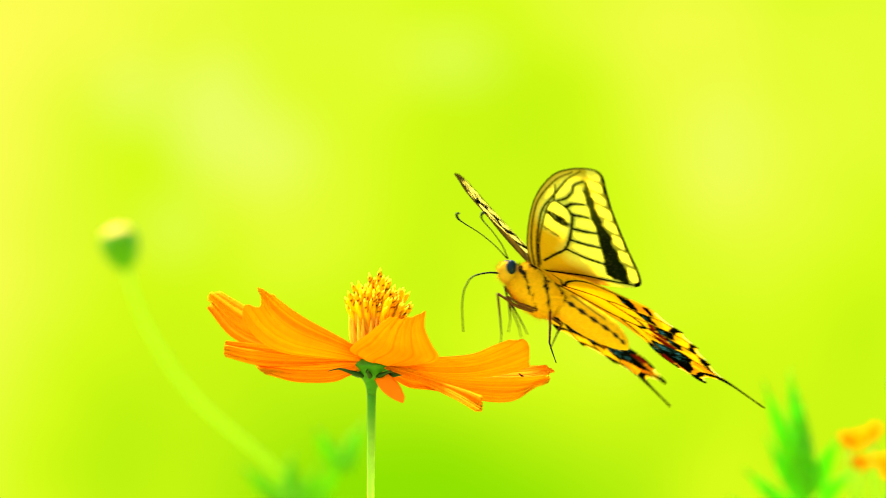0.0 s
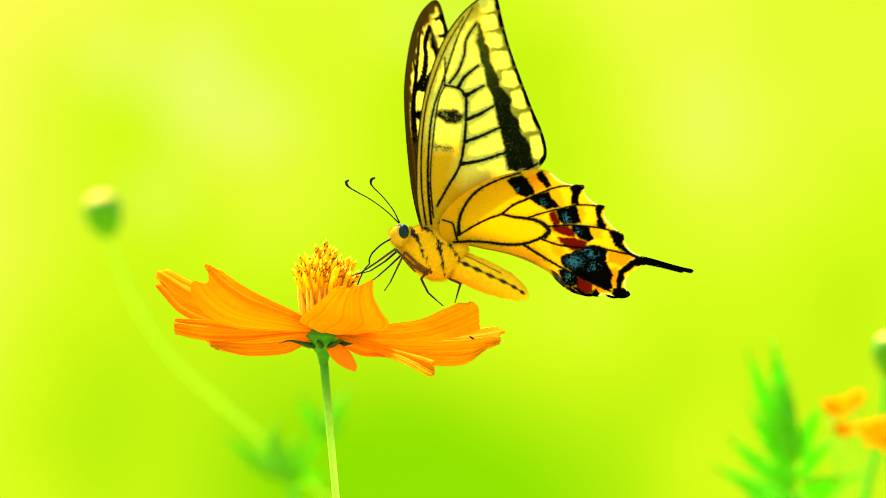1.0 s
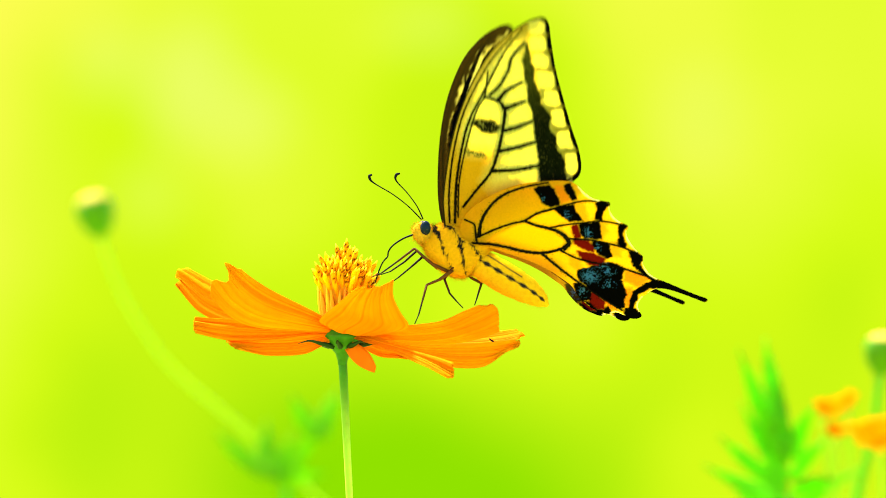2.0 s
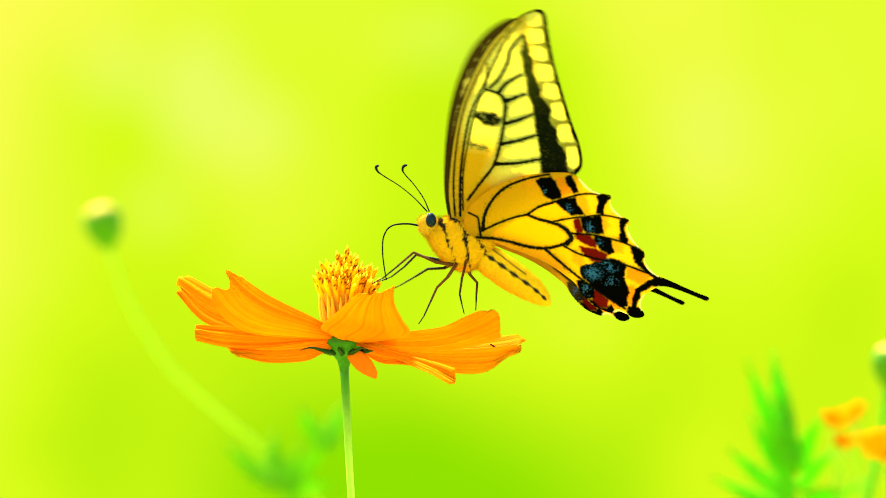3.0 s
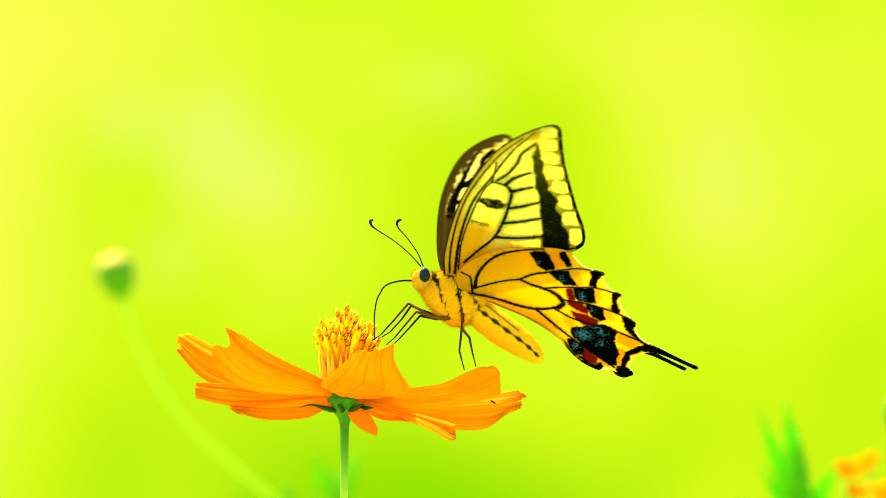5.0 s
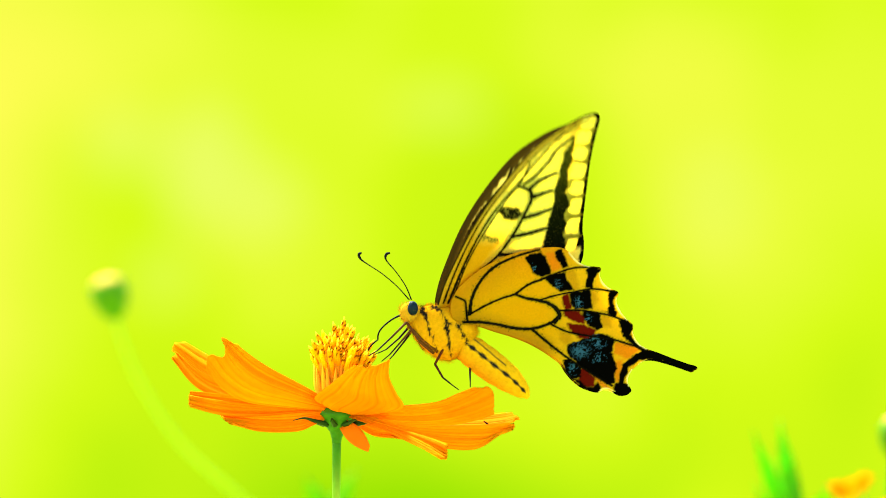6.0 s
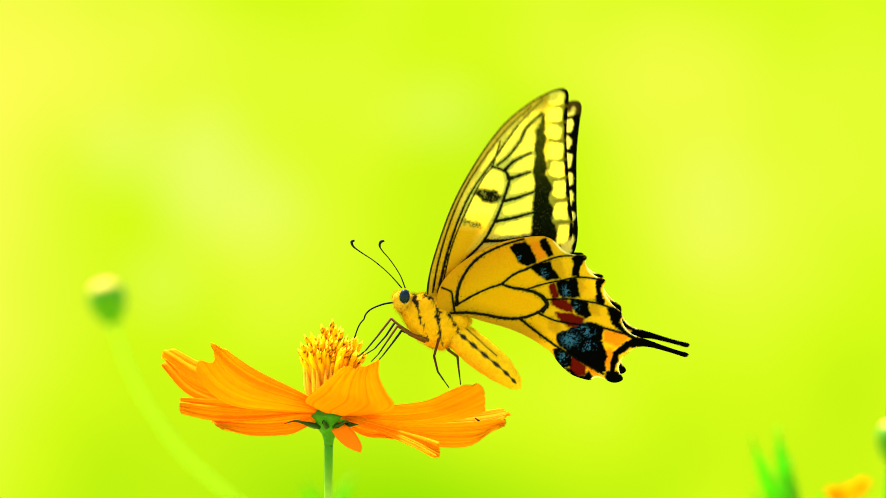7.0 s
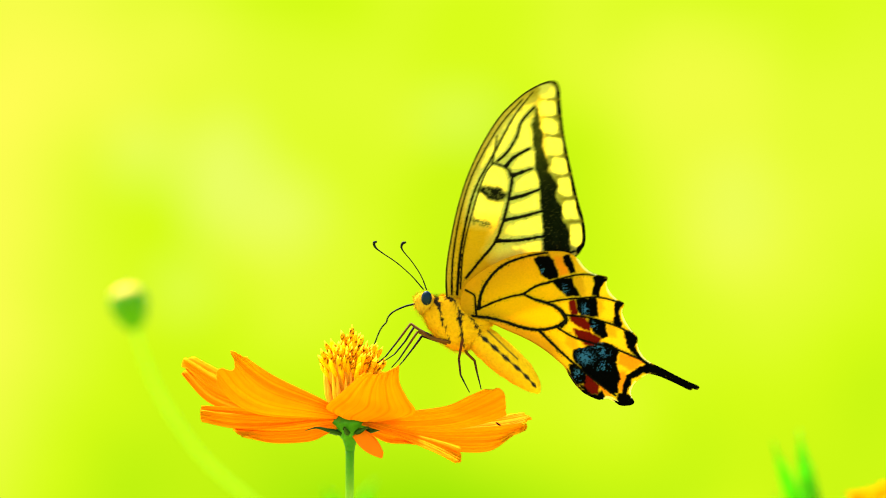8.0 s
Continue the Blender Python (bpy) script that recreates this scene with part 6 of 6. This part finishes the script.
    far_fore_rows = [
        (0, -49, 23.4, 46.6, 0.03, -0.03), (0.035, -46.22, 21.5, 42.9, 0.03, -0.02), (0.1, -9.3, -3.3, -7, 0.04, 0.06),
        (0.2, -39.2, 0.3, 14.3, 0.01, 0), (0.3, -21.6, 3, 25.4, -0.01, 0), (0.4, -24.7, -3.3, -5.6, 0.27, 0.24),
        (0.5, -58, -4.2, 16.3, 0, 0), (0.6, -36.6, 6.7, 33.5, -0.02, 0.01), (0.7, -17, -6, 13.5, 0.01, -0.03),
        (0.8, -52, 0, 12, 0.09, 0.01), (0.9, -39.6, 10.3, 32.5, -0.03, 0.01), (1, -11.1, -3.4, 35.7, -0.01, 0),
        (1.1, -41.4, -0.8, -1, 0.2, 0.07), (1.2, -52.7, 4, 24.8, 0.02, -0.01), (1.3, -16.9, -2.2, 32.9, -0.01, 0),
        (1.4, -24.1, -1, -13.5, 0.01, 0.01), (1.5, -54.6, -1.9, 11.9, -0.08, 0), (1.6, -23.4, -1.8, 28.5, -0.02, 0.01),
        (1.7, -13.1, -4.8, -9.5, 0.12, 0.12), (1.8, -33.6, 3.4, -16.8, 0.27, 0.17), (1.9, -46.9, -0.2, 1.6, 0.05, 0),
        (2, -25, 1.6, 14.7, -0.02, 0.01), (2.1, -8.7, 1.7, -7.1, 0.33, 0.36), (2.2, -33.1, 1.9, -16.7, 0.5, 0.38),
        (2.3, -44.5, -2.6, 27.3, -0.01, 0), (2.4, -18.9, -10.2, 13.2, 0.01, -0.01), (2.5, -23.9, -1, -13.8, 0.2, 0.16),
        (2.6, -41.4, -4.5, 11.9, -0.01, 0), (2.7, -31, -1.7, 8.7, 0.04, -0.02), (2.8, -42.7, -2.3, -14.4, 0, 0),
        (2.9, -44.2, 2.9, 34.5, 0.01, -0.01), (3, -24.6, 0.8, 18.1, -0.01, 0), (3.1, -36.3, 5.4, -17.2, 0.18, 0.08),
        (3.2, -51.5, -0.6, 8.5, -0.01, 0), (3.3, -24.2, 0.1, 13.9, -0.03, 0.01), (3.4, -6.6, 1, -6.4, 0.32, 0.47),
        (3.5, -33.5, 0.6, -16.9, 0.22, 0.13), (3.6, -36.6, -3.5, 25.9, -0.01, 0), (3.7, -0.5, -5.4, 7, 0.27, 0.56),
        (3.8, -39.7, -4.8, -5.4, 0.28, 0.16), (3.9, -48.3, -3.6, 23.4, -0.01, 0), (4, -30.5, -1.4, 21.1, -0.01, 0),
        (4.1, -27.3, -2.2, -14.8, 0.15, 0.1), (4.2, -45.4, -2.5, -0.5, -0.03, 0), (4.3, -39.1, -6.8, 16.6, 0.03, -0.01),
        (4.4, -16.7, -8, 4, 0.06, -0.04), (4.5, -24.5, 3.4, -13.7, 0.2, 0.11), (4.6, -51.1, -3.7, 8.5, -0.02, 0),
        (4.7, -40.2, -0.3, 23.1, 0.03, -0.02), (4.8, -16.8, 0.8, -10.6, 0.13, 0.04), (4.9, -32.9, 5.9, -10.8, 0.12, 0.03),
        (5, -47.9, 3.6, 13, -0.04, 0.01), (5.1, -25.6, 4, 21, -0.06, 0.03), (5.2, -17.6, 1.2, -10.9, 0.25, 0.21),
        (5.3, -48.2, -1.2, 5.6, 0, 0), (5.4, -42.1, 4.3, 30.8, 0.02, -0.01), (5.5, -16.5, 2.2, 5.8, -0.04, 0.01),
        (5.6, -33.6, 3.4, -16.8, 0.27, 0.17), (5.7, -46.9, -0.2, 1.6, 0.05, 0), (5.8, -25, 1.6, 14.7, -0.02, 0.01),
        (5.9, -8.7, 1.7, -7.1, 0.33, 0.36), (6, -33.1, 1.9, -16.7, 0.5, 0.38), (6.1, -44.5, -2.6, 27.3, -0.01, 0),
        (6.2, -18.9, -10.2, 13.2, 0.01, -0.01), (6.3, -23.9, -1, -13.8, 0.2, 0.16), (6.4, -41.4, -4.5, 11.9, -0.01, 0),
        (6.5, -31, -1.7, 8.7, 0.04, -0.02), (6.6, -17.3, 1.6, -10.9, 0.25, 0.24), (6.7, -47.6, -4.8, -2.1, 0.05, 0.01),
        (6.8, -39.1, -6.8, 16.6, 0.03, -0.01), (6.9, -16.7, -8, 4, 0.06, -0.04), (7, -24.5, 3.4, -13.7, 0.2, 0.11),
        (7.1, -51.1, -3.7, 8.5, -0.02, 0), (7.2, -40.2, -0.3, 23.1, 0.03, -0.02), (7.3, -16.8, 0.8, -10.6, 0.13, 0.04),
        (7.4, -32.9, 5.9, -10.8, 0.12, 0.03), (7.5, -47.9, 3.6, 13, -0.04, 0.01), (7.6, -25.6, 4, 21, -0.06, 0.03),
        (7.7, -17.6, 1.2, -10.9, 0.25, 0.21), (7.8, -44.2, -3.3, -11.2, 0.08, 0.02), (7.9, -40.4, 1.1, 17.7, -0.01, 0),
        (8, -18, 0.6, 10.8, 0, -0.01),
    ]
    far_hind_rows = [
        (0, -67.3, 27.1, 54.2, 0.64, 0.15), (0.035, -64.21, 25.08, 47, 0.66, 0.15), (0.1, -23.2, -1.7, 7.7, 0.86, 0.09),
        (0.2, -40.7, 3.3, 16.2, 0.56, 0.23), (0.3, -39.2, 6.7, 9.8, 0.27, 0.27), (0.4, -13.8, -5.6, -4.1, 0.59, 0.33),
        (0.5, -43.9, 4.4, 14, 0.43, 0.26), (0.6, -51.4, 9.4, 25.5, 0.77, 0.55), (0.7, -24.2, -3, 17, 0.58, 0.42),
        (0.8, -43, 3.8, 12.6, 0.81, 0.15), (0.9, -54.4, 8.1, 17.8, 0.82, 0.13), (1, -28.7, -1.4, -5.7, 0.69, 0.39),
        (1.1, -32.3, 0.4, 4.5, 0.62, 0.51), (1.2, -55.6, 4.8, 24.5, 0.2, 0.15), (1.3, -28.3, -3.3, 14, -0.02, 0.47),
        (1.4, -23.6, -4.3, -2.3, 0.17, 0.32), (1.5, -44.1, 0, 12.6, 0.49, 0.11), (1.6, -28.8, -1, 21.8, 0.32, 0.6),
        (1.7, 2.5, -8.7, 12.9, 0.32, 0.39), (1.8, -12.7, 0.7, -0.1, 0.12, 0.01), (1.9, -31.6, 4.1, 17, 0.21, -0.1),
        (2, -26.8, 4, 16.3, 0.22, 0.12), (2.1, -7.6, -2.4, -1.2, 0.61, 0.26), (2.2, -10.8, -2.7, -0.6, 0.89, 0.58),
        (2.3, -41.5, 1.4, 15.5, 0.23, 0.34), (2.4, -19.3, -6, 0.7, 0.41, 0.62), (2.5, -19.5, -10, 4.9, 0.73, 0.33),
        (2.6, -38, -0.7, 16.2, 0.12, 0.1), (2.7, -39.6, -1.5, 9.9, 0.19, 0.14), (2.8, -22.9, 2.5, 20.8, 0.33, 0.19),
        (2.9, -38.4, 8.5, 22.4, 0.13, 0.08), (3, -21.1, 3.4, 19.6, 0.07, -0.04), (3.1, -23.3, 3.2, 18.5, 0.37, -0.06),
        (3.2, -38.3, 4.6, 15, 0.31, -0.24), (3.3, -27.1, 2.3, 4.2, 0.37, 0.06), (3.4, -6.9, -2.8, -5.7, 0.65, 0.41),
        (3.5, -15.5, -2.7, 8.8, 0.4, 0.32), (3.6, -32.3, 1.8, 9.1, -0.09, 0.52), (3.7, -9.7, -5.7, -2.6, 0.45, 0.72),
        (3.8, -22.8, -4.6, 9, 0.79, 0.48), (3.9, -39.8, -1.1, 20.6, 0.41, 0.18), (4, -36.2, 0.8, 24.6, 0.46, 0.2),
        (4.1, -13.5, -4.2, 20.7, 0.38, 0.07), (4.2, -33.4, 0.3, 15.1, 0.02, -0.08), (4.3, -40.4, -3.1, 15.4, -0.14, 0.26),
        (4.4, -20.4, -6, -0.1, 0.33, 0.27), (4.5, -18.3, -6.9, 5.8, 0.18, 0.12), (4.6, -37.6, -0.3, 21.2, -0.17, -0.21),
        (4.7, -39.8, 2.2, 12.2, -0.28, -0.09), (4.8, -13.2, -2.3, -7.2, 0.29, 0.06), (4.9, -22.3, 1.9, 17.9, 0.1, 0.01),
        (5, -39, 7.5, 15.3, -0.25, -0.03), (5.1, -25.4, 4.6, 20, 0.03, 0.11), (5.2, -3.9, -2.4, 11.5, 0.09, 0.12),
        (5.3, -36.4, 2, 15.5, -0.01, -0.16), (5.4, -38.7, 7.5, 21.3, 0.08, 0.05), (5.5, -5.7, 1, 15.1, 0.06, 0.05),
        (5.6, -12.7, 0.7, -0.1, 0.12, 0.01), (5.7, -31.6, 4.1, 17, 0.21, -0.1), (5.8, -26.8, 4, 16.3, 0.22, 0.12),
        (5.9, -7.6, -2.4, -1.2, 0.61, 0.26), (6, -10.8, -2.7, -0.6, 0.89, 0.58), (6.1, -41.5, 1.4, 15.5, 0.23, 0.34),
        (6.2, -19.3, -6, 0.7, 0.41, 0.62), (6.3, -19.5, -10, 4.9, 0.73, 0.33), (6.4, -38, -0.7, 16.2, 0.12, 0.1),
        (6.5, -39.6, -1.5, 9.9, 0.19, 0.14), (6.6, -27, -9.5, 14.6, 0.67, 0.16), (6.7, -37.3, -2.1, 20.8, 0.19, 0.31),
        (6.8, -40.4, -3.1, 15.4, -0.14, 0.26), (6.9, -20.4, -6, -0.1, 0.33, 0.27), (7, -18.3, -6.9, 5.8, 0.18, 0.12),
        (7.1, -37.6, -0.3, 21.2, -0.17, -0.21), (7.2, -39.8, 2.2, 12.2, -0.28, -0.09), (7.3, -13.2, -2.3, -7.2, 0.29, 0.06),
        (7.4, -22.3, 1.9, 17.9, 0.1, 0.01), (7.5, -39, 7.5, 15.3, -0.25, -0.03), (7.6, -25.4, 4.6, 20, 0.03, 0.11),
        (7.7, -3.9, -2.4, 11.5, 0.09, 0.12), (7.8, -26.2, 2.8, 13.5, -0.03, 0.21), (7.9, -31.7, 5.4, 10.9, 0, 0.19),
        (8, -14.4, 2.3, 14.6, 0.25, 0.17),
    ]
    for far, fore, hind in ((False, fore_rows, hind_rows), (True, far_fore_rows, far_hind_rows)):
        for part_ob, rows in ((wings[far][0], fore), (wings[far][1], hind)):
            o = part_ob.location.copy()
            walk(part_ob, [(t, pose(o.x + dx * MM, o.y, o.z + dz * MM, rx, ry, rz)) for t, rx, ry, rz, dx, dz in rows])


motions()
